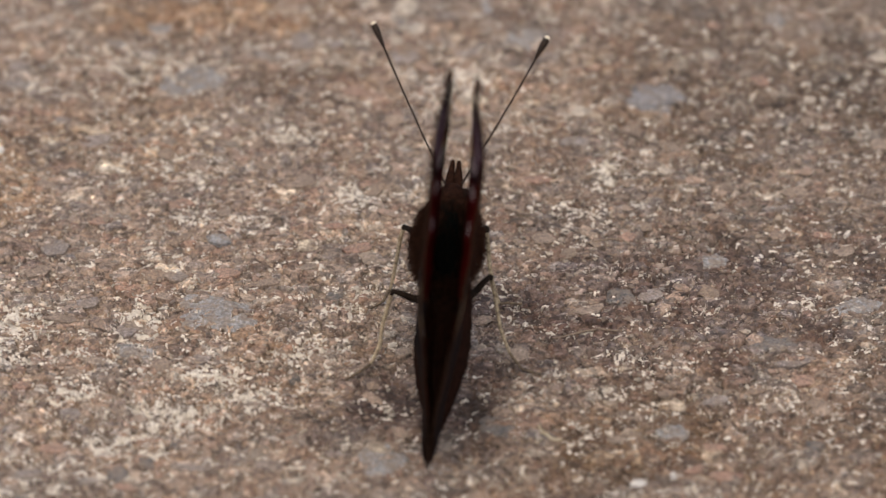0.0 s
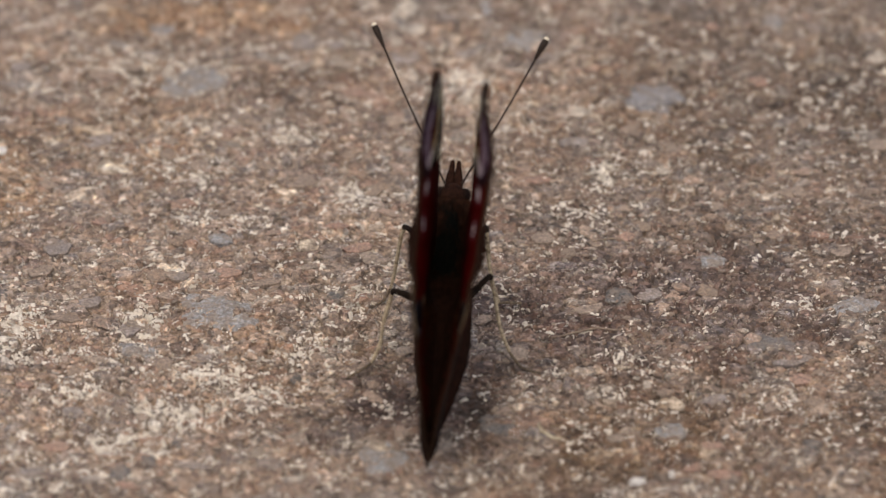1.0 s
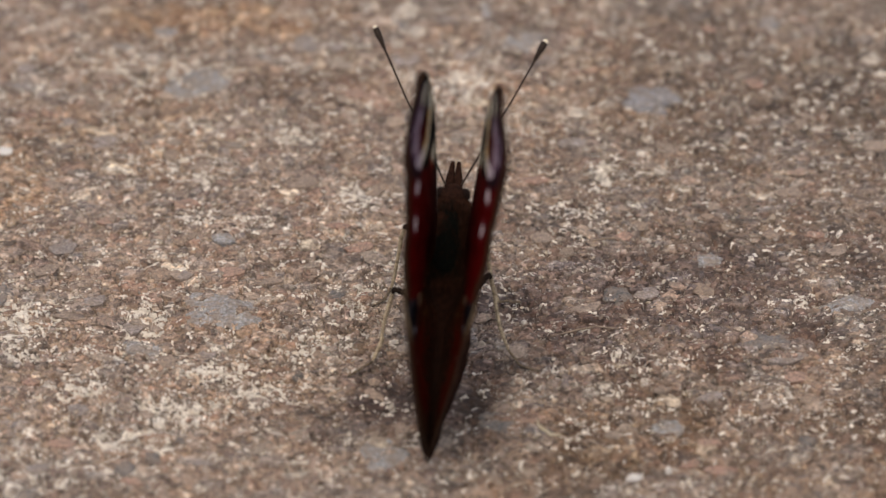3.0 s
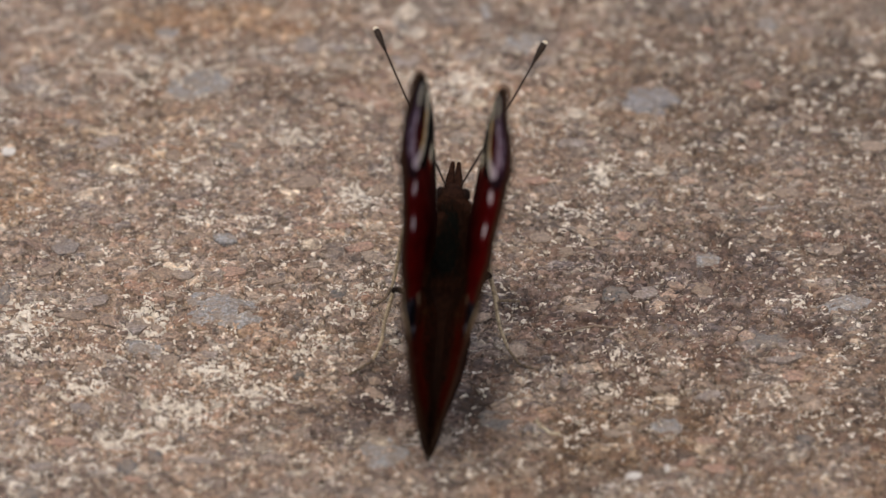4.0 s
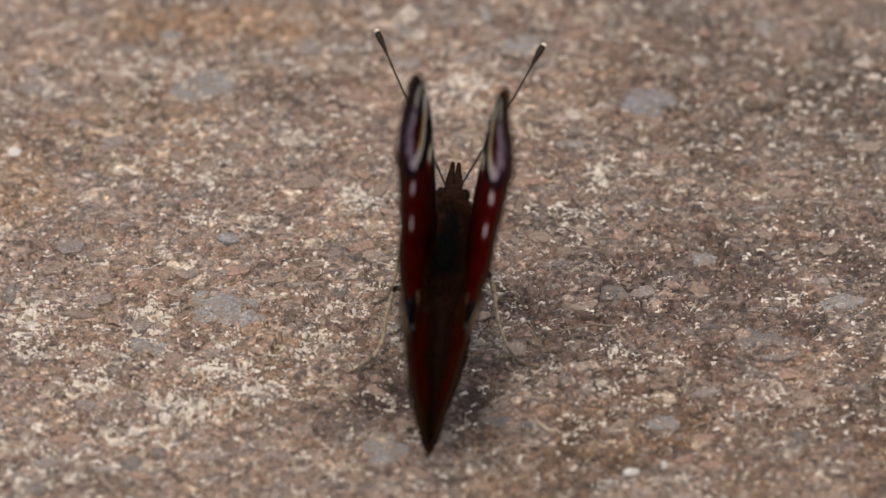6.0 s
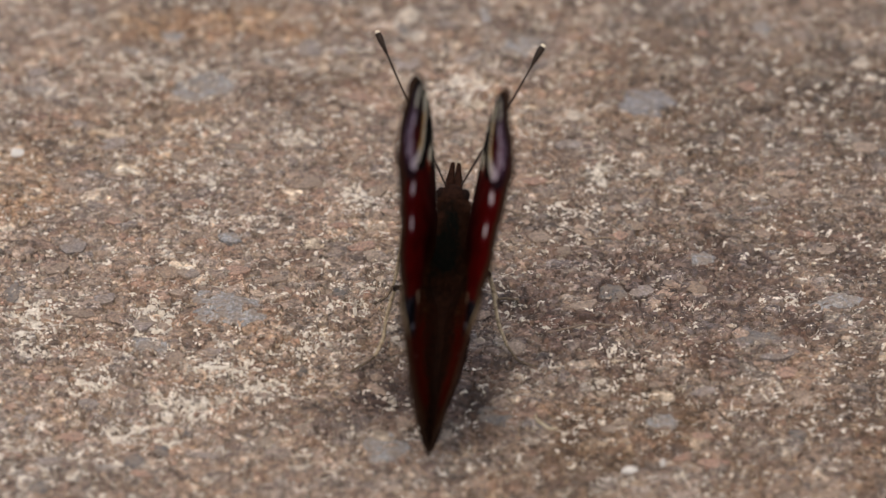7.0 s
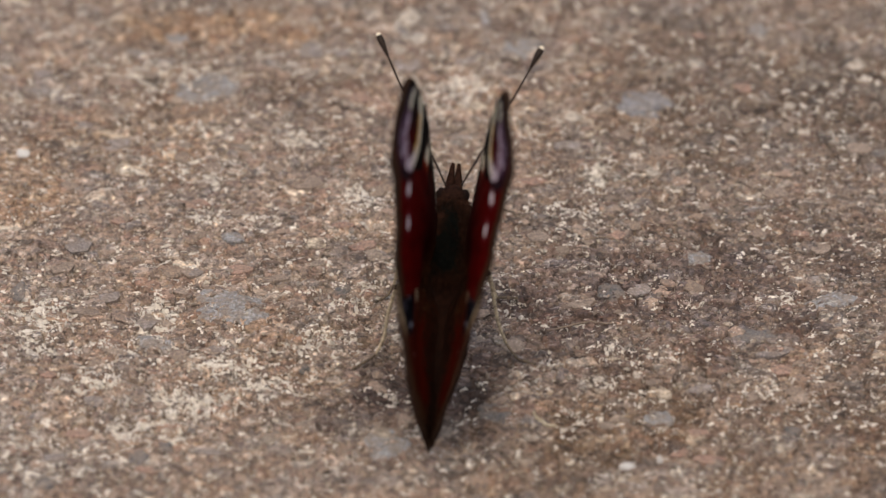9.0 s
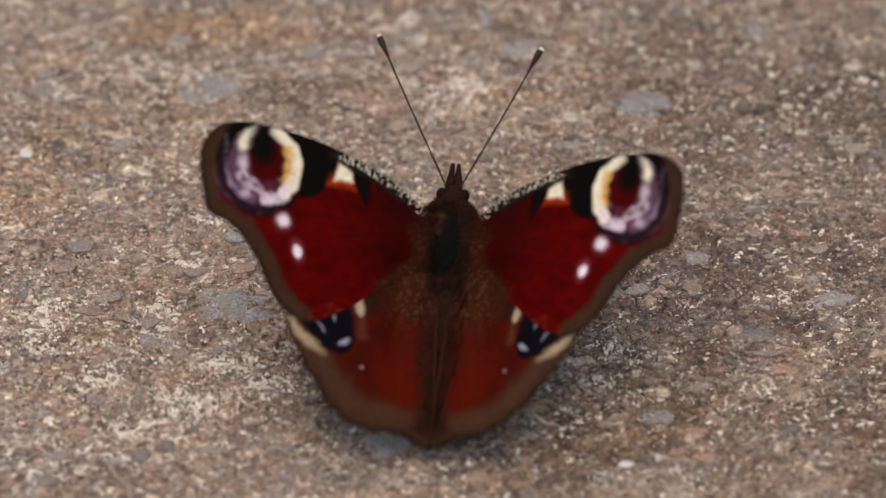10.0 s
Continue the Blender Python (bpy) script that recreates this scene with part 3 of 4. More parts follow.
def paint_hind(u, v):
    n1, n2 = vnoise(u, v, 1.1, 41) - .5, vnoise(u, v, 0.4, 42) - .5
    wu, wv = u + n1 * .35 + n2 * .2, v + (vnoise(u, v, 1.0, 43) - .5) * .35
    col = np.broadcast_to(np.array((.051, .0042, .0017)), u.shape + (3,)).copy()
    fan = vnoise(np.arctan2(v + 1.5, -u) * 16, np.hypot(u, v + 1.5) * .25, .55, 48)
    col *= (1 + .4 * n1 + .5 * (fan - .5))[..., None]
    col = lay(col, .85 * (1 - sstep(6.5, 13.0, -u + n1 * 2)), (.038, .0114, .0051))
    gold = sstep(.66, .82, vnoise(u, v, .19, 44)) * (1 - sstep(8, 13, -u)) * (1 - sstep(3.0, 6.0, v))
    col = lay(col, .36 * gold, (.14, .088, .038))
    edge, _ = seg_dist(u, v, HIND[3:16])
    col = lay(col, 1 - sstep(2.2, 4.6, edge + n1 * .9 + (fan - .5) * 1.6), (.050, .0186, .0100))
    col = lay(col, .5 * sstep(.55, .8, vnoise(u, v, .38, 49)) * (1 - sstep(2.0, 3.8, edge)), (.030, .0125, .0075))
    col = lay(col, .5 * (1 - sstep(.0, 1.2, edge + n2 * .7)), (.046, .026, .017))
    for end in ((-20.4, 9.4), (-22.0, 6.2), (-22.8, 3.0), (-18.0, 12.2)):
        r, _ = seg_dist(u, v, [(-2, .8), end])
        col = lay(col, .3 * (1 - sstep(.05, .3, r)), (.032, .007, .004))
    # rusty red field with streaks of hair along it
    field = area(wu, wv, [(-10.5, .8), (-10.5, 5.8), (-13.0, 5.5), (-16.5, 5.4), (-18.4, 4.8), (-20.0, 3.6), (-20.3, 2.0), (-19.9, .4)], .9) * sstep(9.5, 14.5, -u + n1 * 3)
    col = lay(col, .92 * field, (.068, .0050, .0022))
    col = lay(col, .4 * field * sstep(.45, .75, vnoise(u * .18, v, .5, 45)), (.055, .0085, .004))
    col = lay(col, .8 * spot(wu, wv, -17.3, 2.9, 3.6, 2.3, 25, .7), (.082, .0056, .0020))
    # eye spot with its cream crescents
    cres, _ = seg_dist(wu, wv, [(-12.6, 14.5), (-13.9, 13.7), (-15.1, 12.4), (-15.9, 11.2)])
    col = lay(col, .9 * (1 - sstep(.10, .85, cres + n2 * .5)), (.36, .27, .175))
    hem, _ = seg_dist(wu, wv, [(-16.4, 11.2), (-18.4, 10.2), (-20.4, 8.4), (-21.6, 5.4), (-21.8, 2.4)])
    col = lay(col, .5 * (1 - sstep(.2, 1.7, hem)), (.065, .035, .0195))
    inner, _ = seg_dist(wu, wv, [(-8.8, 7.75), (-10.4, 7.35)])
    tail, _ = seg_dist(wu, wv, [(-10.4, 7.35), (-13.0, 6.95)])
    col = lay(col, .30 * (1 - sstep(.0, 1.0, tail + n1 * .5)), (.15, .08, .05))
    col = lay(col, .8 * spot(wu, wv, -8.8, 6.2, 1.5, .6, 5, .5), (.018, .010, .008))
    col = lay(col, area(wu, wv, [(-12.5, 13.3), (-14.2, 12.2), (-15.4, 10.8), (-15.8, 9.4), (-15.2, 8.15), (-13.9, 7.65), (-11.8, 7.95), (-10.2, 8.5), (-8.8, 10.5), (-10.5, 12.8)], .22), (.0035, .003, .0055))
    col = lay(col, 1 - sstep(.20, .66, inner), (.40, .31, .22))
    for cu, cv, ru, rv, t, share in ((-13.2, 11.2, .65, .17, 32, .55), (-11.7, 10.0, .5, .14, 15, .6), (-14.2, 8.75, .20, .65, 38, .85)):
        col = lay(col, .4 * share * spot(u, v, cu, cv, ru * 1.8, rv * 1.8, t, .6), (.014, .013, .024))
        col = lay(col, share * spot(wu, wv, cu, cv, ru, rv, t, .5), (.30, .30, .38))
    # hairy inner margin beside the abdomen
    col = lay(col, .8 * (1 - sstep(-.8, 1.0, v + n1 * .8)), (.034, .0125, .0078))
    col = lay(col, .6 * spot(u, v, -16.65, 6.85, .20, .20, 0, .6), (.30, .24, .26))
    return np.clip(col, 0, 1)


def build_wing(name, outline, centre, side, paint, lift, per, rings):
    """A thin cambered wing: patterned upper face, dark under face, closed rim."""
    o = catmull(outline, per)
    # the two sides are not quite alike
    skew = 0.035 if outline is HIND else 0.018
    o = o * (1 - side * skew * sstep(3, 9, o[:, 1]))[:, None]
    # worn, slightly scalloped rim
    k = np.arange(len(o))
    o = o + (o - np.array(centre)) * (0.0035 * np.sin(k * 0.55) + 0.004 * (vnoise(k, k * 0, 7, 51) - .5))[:, None]
    if outline is HIND:
        on = sstep(5.5, 6.5, k / per) * (1 - sstep(11.5, 12.5, k / per))
        o = o + (o - np.array(centre)) * (0.014 * on * np.sin(k * 2 * math.pi / (1.25 * per)))[:, None]
    n = len(o)
    t = np.linspace(0.0, 1.0, rings + 1)[1:] ** 0.85
    c = np.array(centre, float)
    uv = np.concatenate([[c], (c + (o[None] - c) * t[:, None, None]).reshape(-1, 2)])
    u, v = uv[:, 0], uv[:, 1]

    def camber(u, v):
        """Height over the flat wing: a twist that drops the hind edge, a slight arch, veins, and the cupped tail of the hindwing."""
        ribs = 0.05 * np.sin(np.arctan2(u - 1, v + 2.5) * 26)
        pv, pu = plan(u, v)
        pv = side * pv
        twist = 0.1265 * np.maximum(pu, -13) * pv / 20 + 0.21 * np.sin(np.clip(pv / 27, 0, 1) * math.pi)
        cup = 0.013 * np.maximum(-13 - pu, 0) ** 1.5 * pv / 10
        flare = -0.7 * (side > 0) * sstep(13, 24, pv) * sstep(-1, 5, -pu)
        bow = (-0.9 if side > 0 else -1.35) * np.exp(-((pv - 3) / 3) ** 2) * sstep(1, 5, -pu) * (1 - sstep(12, 19, -pu))
        return lift + twist + cup + flare + bow + ribs * sstep(3, 9, v)

    def plan(u, v):
        return side * (1.0559 * v - 0.0105 * u + 0.50), 0.9754 * u - 0.0253 * v - 0.30

    def fold(u, v):
        gap = np.clip(1.447 + 0.0547 * u, 0, 1.4) * sstep(5, 9, -u)
        return gap * (1 - sstep(-0.5, 4.5, side * plan(u, v)[0])) if outline is HIND else 0 * u

    # the fringed outer hem curls up a little
    hem_line = FORE[13:20] if outline is FORE else HIND[7:16]
    lip = 0.15 * (1 - sstep(0.0, 2.2, seg_dist(u, v, hem_line)[0]))
    top = np.stack([*plan(u, v), camber(u, v) + fold(u, v) + lip], 1)
    # the under face: its own, coarser rings
    low_t = np.linspace(0, 1, 9)[1:]
    luv = np.concatenate([[c], (c + (o[None] - c) * low_t[:, None, None]).reshape(-1, 2)])
    if outline is FORE:
        vein = 0.34 * (1 - sstep(0.0, 2.4, seg_dist(luv[:, 0], luv[:, 1], FORE[1:10])[0]))
    else:
        vein = 0.52 * (1 - sstep(0.5, 6.0, luv[:, 1])) * sstep(13, 18, -luv[:, 0]) * (1 - .8 * sstep(22.2, 24.4, -luv[:, 0]))
    low = np.stack([*plan(luv[:, 0], luv[:, 1]), camber(luv[:, 0], luv[:, 1]) + fold(luv[:, 0], luv[:, 1]) - 0.11 - vein], 1)
    verts = np.concatenate([top, low])

    def fan(start, count, flip):
        f = []
        for j in range(n):
            k = (j + 1) % n
            tri = (start, start + 1 + j, start + 1 + k)
            f.append(tri if not flip else tri[::-1])
        for i in range(count - 1):
            a = start + 1 + i * n
            for j in range(n):
                k = (j + 1) % n
                q = (a + j, a + n + j, a + n + k, a + k)
                f.append(q if not flip else q[::-1])
        return f

    up = side > 0
    faces = fan(0, rings, up)
    base = len(top)
    faces += fan(base, len(low_t), not up)
    ra, rb = 1 + (rings - 1) * n, base + 1 + (len(low_t) - 1) * n
    for j in range(n):
        k = (j + 1) % n
        q = (ra + j, rb + j, rb + k, ra + k)
        faces.append(q if up else q[::-1])
    me = mesh_from(name, verts, faces)
    dapple = vnoise(luv[:, 0], luv[:, 1], .7, 61)
    under = np.stack([.0065 + .010 * dapple, .0046 + .0062 * dapple, .0050 + .0066 * dapple], 1)
    unskew = 1 / (1 - side * skew * sstep(3, 9, v))
    rgb = np.concatenate([paint(u * unskew, v * unskew), under])
    at = me.color_attributes.new("pigment", "FLOAT_COLOR", "POINT")
    at.data.foreach_set("color", np.concatenate([rgb, np.ones((len(rgb), 1))], 1).ravel())
    # hair fringe along the outer hem, and long hair on the inner hindwing
    rnd = random.Random(len(outline))

    def on_wing(q, up_=0.0):
        a, b = np.array([q[0]]), np.array([q[1]])
        x, y = plan(a, b)
        near_hem = 0.15 * (1 - sstep(0.0, 2.2, seg_dist(a, b, hem_line)[0]))
        return Vector((x[0], y[0], (camber(a, b) + fold(a, b) + near_hem)[0] + up_))

    fringe, pile = [], []
    first, last = ((8, 21) if outline is FORE else (6, 14.2))
    for i in range(int(first * per), int(last * per)):
        q, w = o[i], o[(i + 2) % n] - o[i - 2]
        out = np.array((-w[1], w[0])) / (np.hypot(*w) + 1e-9)
        if out @ (q - c) < 0:
            out = -out
        for _ in range(2 if outline is FORE else 4):
            long = rnd.uniform(.2, .48) if outline is FORE else rnd.uniform(.3, .95)
            root = q - out * rnd.uniform(.05, .5)
            tip = q + out * long + w / (np.hypot(*w) + 1e-9) * rnd.uniform(-.2, .2)
            a = on_wing(root, .01)
            b = on_wing(tip, rnd.uniform(-.12, .12))
            fringe.append((a, b, rnd.uniform(.02, .04)))
    if outline is HIND:
        for _ in range(520):
            q = np.array((rnd.uniform(-22.5, -4), abs(rnd.gauss(0, 1.0)) - .6))
            if q[1] > 4:
                continue
            tip = q + np.array((-rnd.uniform(.8, 1.9), rnd.uniform(-.25, .35)))
            pile.append((on_wing(q, .02), on_wing(tip, rnd.uniform(.08, .3)), rnd.uniform(.018, .034)))
    return me, fringe, pile


butterfly = tagged(new("butterfly"), "peacock butterfly with red eye-spotted wings standing on concrete", "butterfly")
butterfly.matrix_world = STAND
UNSTAND = STAND.inverted()


def local(p):
    return np.array(UNSTAND @ (Vector(p) * MM)) / MM


def furry(name, spots, material_, parent, label, seed):
    """Fine tapering hairs: each (root, tip, width)."""
    v, f = [], []
    for a, b, w in spots:
        a, b = Vector(a), Vector(b)
        s = (b - a).cross(Vector((.2, .3, 1))).normalized() * w
        q = (b - a).cross(s).normalized() * w
        mid = (a + b) / 2 + Vector((0, 0, .05))
        i = len(v)
        v += [a + s, a - s * .5 + q, a - s * .5 - q, mid + s * .7, mid - s * .35 + q * .7, mid - s * .35 - q * .7, b]
        for j in range(3):
            k = (j + 1) % 3
            f += [(i + j, i + k, i + 3 + k, i + 3 + j), (i + 3 + j, i + 3 + k, i + 6)]
    return part(name, mesh_from(name, [tuple(p) for p in v], f), material_, parent, label)


wings = {}
for side in (-1, 1):
    me, fringe, _ = build_wing("forewing", FORE, (-1.5, 14.0), side, paint_fore, 0.06, 22, 105)
    wing = wings["fore", side] = part("forewing", me, WING, butterfly, "red forewing with a cream and lilac eye spot", pose(side * HINGE * MM, 0, 0))
    furry("fringe", fringe, FRINGE, wing, "short dark brown hair fringe", 1)
    me, fringe, pile = build_wing("hindwing", HIND, (-12.0, 6.0), side, paint_hind, -0.06, 26, 85)
    wing = wings["hind", side] = part("hindwing", me, WING, butterfly, "rusty brown hindwing with a blue-black eye spot", pose(side * HINGE * MM, 0, 0))
    furry("fringe", fringe, FRINGE, wing, "short brown hair fringe", 2)
    furry("wing_hair", pile, HEAD_FUR, wing, "long brown hair on the inner wing", 3)


def build_body():
    rnd = random.Random(5)
    part("thorax", blob("thorax", (3.2, 4.9, 2.8), 1, .10, squeeze=lambda y: 1 - (.18 if y > 0 else .45) * y * y), FUR, butterfly, "brown furry thorax", pose(-0.45 * MM, 0.2 * MM, -1.6 * MM, rz=2))
    part("thorax_cap", blob("thorax_cap", (1.7, 3.5, .95), 7, .10), GREEN_FUR, butterfly, "dark green hair on top of the thorax", pose(-.45 * MM, -.4 * MM, .24 * MM, rz=2))
    part("abdomen", blob("abdomen", (2.75, 10.6, 2.0), 2, .05, rings=48, squeeze=lambda y: (1 - .55 * (y < .1) * (y - .1) ** 2) * (1 + .02 * math.cos(y * 30))), ABDOMEN, butterfly, "dark brown tapering ringed abdomen", pose(.05 * MM, -10.2 * MM, -2.2 * MM, rz=.6))
    head = part("head", blob("head", (1.35, 1.45, 1.4), 3, .10), HEAD_FUR, butterfly, "brown furry head", pose(-.42 * MM, 5.2 * MM, -1.4 * MM))
    for s in (-1, 1):
        part("eye", blob("eye", (.56, .72, .70), 4, .01), EYE, head, "large dark compound eye", pose(s * 1.22 * MM, .30 * MM, .12 * MM))
        part("palp", tube("palp", [(s * .45, .7, -.2), (s * .42, 1.9, .0), (s * .34, 3.0, .15), (s * .31, 3.95, .2)], [.52, .47, .33, .17]), HEAD_FUR, head, "brown scaly palp")
    part("collar", blob("collar", (3.1, 2.7, 2.2), 6, .12, squeeze=lambda y: 1 - .22 * max(y, 0)), FUR, butterfly, "brown furry collar behind the head", pose(-.45 * MM, 2.9 * MM, -1.75 * MM))
    # fur: thorax sides and collar
    hairs = []
    for _ in range(4600):
        y = rnd.uniform(-.95, .95)
        b = rnd.uniform(-.35, math.pi + .35)
        r = math.sqrt(1 - y * y)
        d = Vector((math.cos(b) * r, y, math.sin(b) * r))
        root = Vector((-.45 + d.x * 3.1, .2 + d.y * 4.8, -1.6 + d.z * 2.6))
        if d.z > .6 and abs(d.x) < .34 and d.y < .55 and rnd.random() < .8:
            continue
        way = Vector((d.x * .9, -.75 + .4 * d.y, d.z * .6)) + Vector([rnd.uniform(-.35, .35) for _ in range(3)])
        hairs.append((root, root + way.normalized() * rnd.uniform(.7, 1.5), rnd.uniform(.022, .045)))
    for _ in range(500):
        b = rnd.uniform(.15, math.pi - .15)
        root = Vector((-.1 + math.cos(b) * 2.1, rnd.uniform(-4.6, -2.6), -1.9 + math.sin(b) * 2.0))
        hairs.append((root, root + Vector((math.cos(b) * .35, -rnd.uniform(1.2, 2.6), rnd.uniform(-.25, .2))), rnd.uniform(.022, .045)))
    for _ in range(900):
        b, y = rnd.uniform(-.2, math.pi + .2), rnd.uniform(-.5, .8)
        r = math.sqrt(1 - y * y)
        root = Vector((-.45 + math.cos(b) * r * (3.0 - .6 * max(y, 0)), 2.9 + y * 2.6, -1.75 + math.sin(b) * r * (2.15 - .4 * max(y, 0))))
        way = Vector((math.cos(b) * .8, .35 + rnd.uniform(-.5, .5), math.sin(b) * .6))
        hairs.append((root, root + way.normalized() * rnd.uniform(.25, .5), rnd.uniform(.022, .04)))
    # long tufts from the thorax over the wing roots
    for _ in range(1100):
        s = rnd.choice((-1, 1))
        root = Vector((-.45 + s * rnd.uniform(1.3, 2.6), rnd.uniform(-4.2, 3.6), rnd.uniform(-.9, .5)))
        way = Vector((s * rnd.uniform(.2, .9), rnd.uniform(-.9, .1), rnd.uniform(.1, .7)))
        hairs.append((root, root + way.normalized() * rnd.uniform(.7, 1.5), rnd.uniform(.022, .042)))
    tufts = []
    for _ in range(700):
        s = rnd.choice((-1, 1))
        y = rnd.uniform(-16, -3)
        root = Vector((s * rnd.uniform(.1, 1.4), y, -2.0 + rnd.uniform(-.3, .5)))
        tufts.append((root, root + Vector((s * rnd.uniform(-.2, .4), -rnd.uniform(.8, 1.7), rnd.uniform(.0, .35))), rnd.uniform(.02, .04)))
    crest = []
    for _ in range(1500):
        x, y = rnd.gauss(0, .85), rnd.gauss(-.3, 2.0)
        if abs(x) > 2.2 or abs(y) > 4.2:
            continue
        root = Vector((-.45 + x, y, 1.12 - .28 * x * x - .045 * y * y))
        crest.append((root, root + Vector((x * .25 + rnd.uniform(-.2, .2), -rnd.uniform(.5, 1.1), rnd.uniform(.05, .35))), rnd.uniform(.025, .045)))
    furry("crest", crest, GREEN_FUR, butterfly, "dark green hair along the back", 4)
    furry("fur", hairs, FUR, butterfly, "brown hair on the thorax", 1)
    furry("abdomen_fur", tufts, FUR, butterfly, "brown hair along the abdomen", 2)
    hh = []
    for _ in range(500):
        d = Vector((rnd.uniform(-1, 1), rnd.uniform(-1, 1), rnd.uniform(-.2, 1))).normalized()
        root = Vector((-.42 + d.x * 1.2, 5.1 + d.y * 1.2, -1.4 + d.z * 1.2))
        hh.append((root, root + (d + Vector((0, .2, 0))).normalized() * rnd.uniform(.2, .45), .025))
    furry("head_fur", hh, HEAD_FUR, butterfly, "short brown hair on the head", 3)


def build_antenna(root, tip):
    root, tip = Vector(root), Vector(tip)
    way = tip - root
    sag = Vector((0, 0, -.35))
    pts = [root, root + way * .3 + sag * .7, root + way * .62 + sag, root + way * .86 + sag * .4, tip]
    origin = root
    shaft = tube("antenna", [tuple(p - origin) for p in pts], [.115, .10, .095, .105, .125], 10, 8)
    ant = part("antenna", shaft, HORN, butterfly, "thin dark clubbed antenna", Matrix.Translation(origin * MM))
    a = tip - way * .135
    club = tube("club", [tuple(a - origin), tuple(a + way * .05 - origin), tuple(a + way * .10 - origin), tuple(tip - origin), tuple(tip + way * .012 - origin)], [.13, .25, .36, .31, .1], 12)
    part("club", club, HORN, ant, "black antenna club")
    part("club_tip", tube("club_tip", [tuple(tip - way * .004 - origin), tuple(tip + way * .010 - origin), tuple(tip + way * .020 - origin)], [.30, .28, .10], 10, 4), CLUB_TIP, ant, "pale tip of the club")


# legs: root in the body's space; knee, three points down the shank and three along the foot in plan millimetres
LEGS = [
    ((-1.6, .6, -4.1), [(-3.79, -6.75, 8.5), (-4.19, -6.76, 7.2), (-4.53, -6.98, 5.2), (-4.95, -7.14, 2.4), (-5.29, -7.59, 1.3), (-5.96, -8.5, .6), (-7.25, -9.3, .1)]),
    ((-1.4, -5.0, -4.1), [(-4.9, -14.85, 7.0), (-5.4, -15.21, 5.5), (-5.85, -15.84, 4.0), (-6.24, -16.99, 2.0), (-7.07, -18.16, .9), (-7.94, -19.43, .4), (-9.46, -20.66, .1)]),
    ((1.2, .6, -4.1), [(4.29, -6.92, 8.5), (4.47, -7.42, 6.3), (4.64, -7.97, 4.2), (5.05, -8.58, 2.0), (5.61, -9.02, .9), (6.51, -9.21, .4), (7.82, -8.78, .1)]),
    ((1.2, -5.0, -4.1), [(4.62, -13.73, 8.0), (5.07, -14.4, 6.4), (5.3, -15.08, 4.8), (5.64, -15.87, 3.0), (6.52, -17.17, 1.2), (7.62, -18.68, .4), (9.55, -19.09, .1)]),
]


def build_leg(root, joints):
    pts = []
    for i, (x, y, z) in enumerate(joints):
        lift = float(ground_height(x, y)) * (0, .1, .2, .4, .8, 1, 1)[i]
        pts.append(local((x, y, z + lift + (.14 if i > 4 else 0))))
    knee, root, up = pts[0], np.array(root), np.array((0, 0, 1.0))
    mid = (root + knee) / 2 - up * .2
    c = pts[4]
    leg = part("leg", tube("leg", recentre([root, mid, knee + (root - knee) * .18 + up * .15, knee + up * .08, knee * .8 + pts[1] * .2], c), [.50, .38, .30, .25, .20], 10), THIGH, butterfly, "thin jointed leg with a black thigh", Matrix.Translation(Vector(c) * MM))
    tibia = part("tibia", tube("tibia", recentre([knee * .85 + pts[1] * .15, pts[1], pts[2], pts[3] * .6 + pts[2] * .4, pts[3], pts[4]], c), [.20, .225, .20, .19, .215, .15], 10), SHANK, leg, "tan shank")
    # fine spines down the shank
    rnd, spines = random.Random(int(abs(root[0]) * 100)), []
    for a, b in zip(pts[1:4], pts[2:5]):
        for _ in range(5):
            q = a + (b - a) * rnd.random() - c
            way = Vector([rnd.uniform(-1, 1) for _ in range(3)]).normalized() * .34
            spines.append((Vector(q), Vector(q) + way + Vector(b - a).normalized() * .2, .025))
    furry("spines", spines, THIGH, tibia, "short dark spines", 1)
    # jointed foot: each segment swells towards its end
    way, rad = [], []
    for a, b in zip(pts[4:6], pts[5:7]):
        for q in (0, .3, .34, .64, .68, .97):
            way.append(a + (b - a) * q)
            rad.append(.13 if q in (0, .34, .68) else .17)
    way.append(pts[6]), rad.append(.10)
    part("tarsus", tube("tarsus", recentre(way, c), rad, 8, 2), FOOT, leg, "brown jointed foot gripping the concrete")
    return leg


build_body()
build_antenna((-1.2, 6.2, -.5), (-9.26, 19.5, 6.5))
build_antenna((.42, 6.3, -.5), (7.72, 19.25, 6.5))
legs = [build_leg(r, j) for r, j in LEGS]

cam.data.dof.use_dof = True
cam.data.dof.focus_object = legs[0]
cam.data.dof.aperture_fstop = 17.5

# ---- stones set in the ground ----
def stone_mesh(seed, verts=14):
    """A low, angular pebble of unit size."""
    rnd = random.Random(seed)
    bm = bmesh.new()
    bmesh.ops.create_icosphere(bm, subdivisions=1, radius=1)
    for q in bm.verts:
        k = rnd.uniform(.72, 1.18)
        q.co = Vector((q.co.x * k, q.co.y * k, max(-.6, min(.5, q.co.z * rnd.uniform(.5, 1.0)))))
    me = bpy.data.meshes.new("pebble")
    bm.to_mesh(me)
    bm.free()
    return me


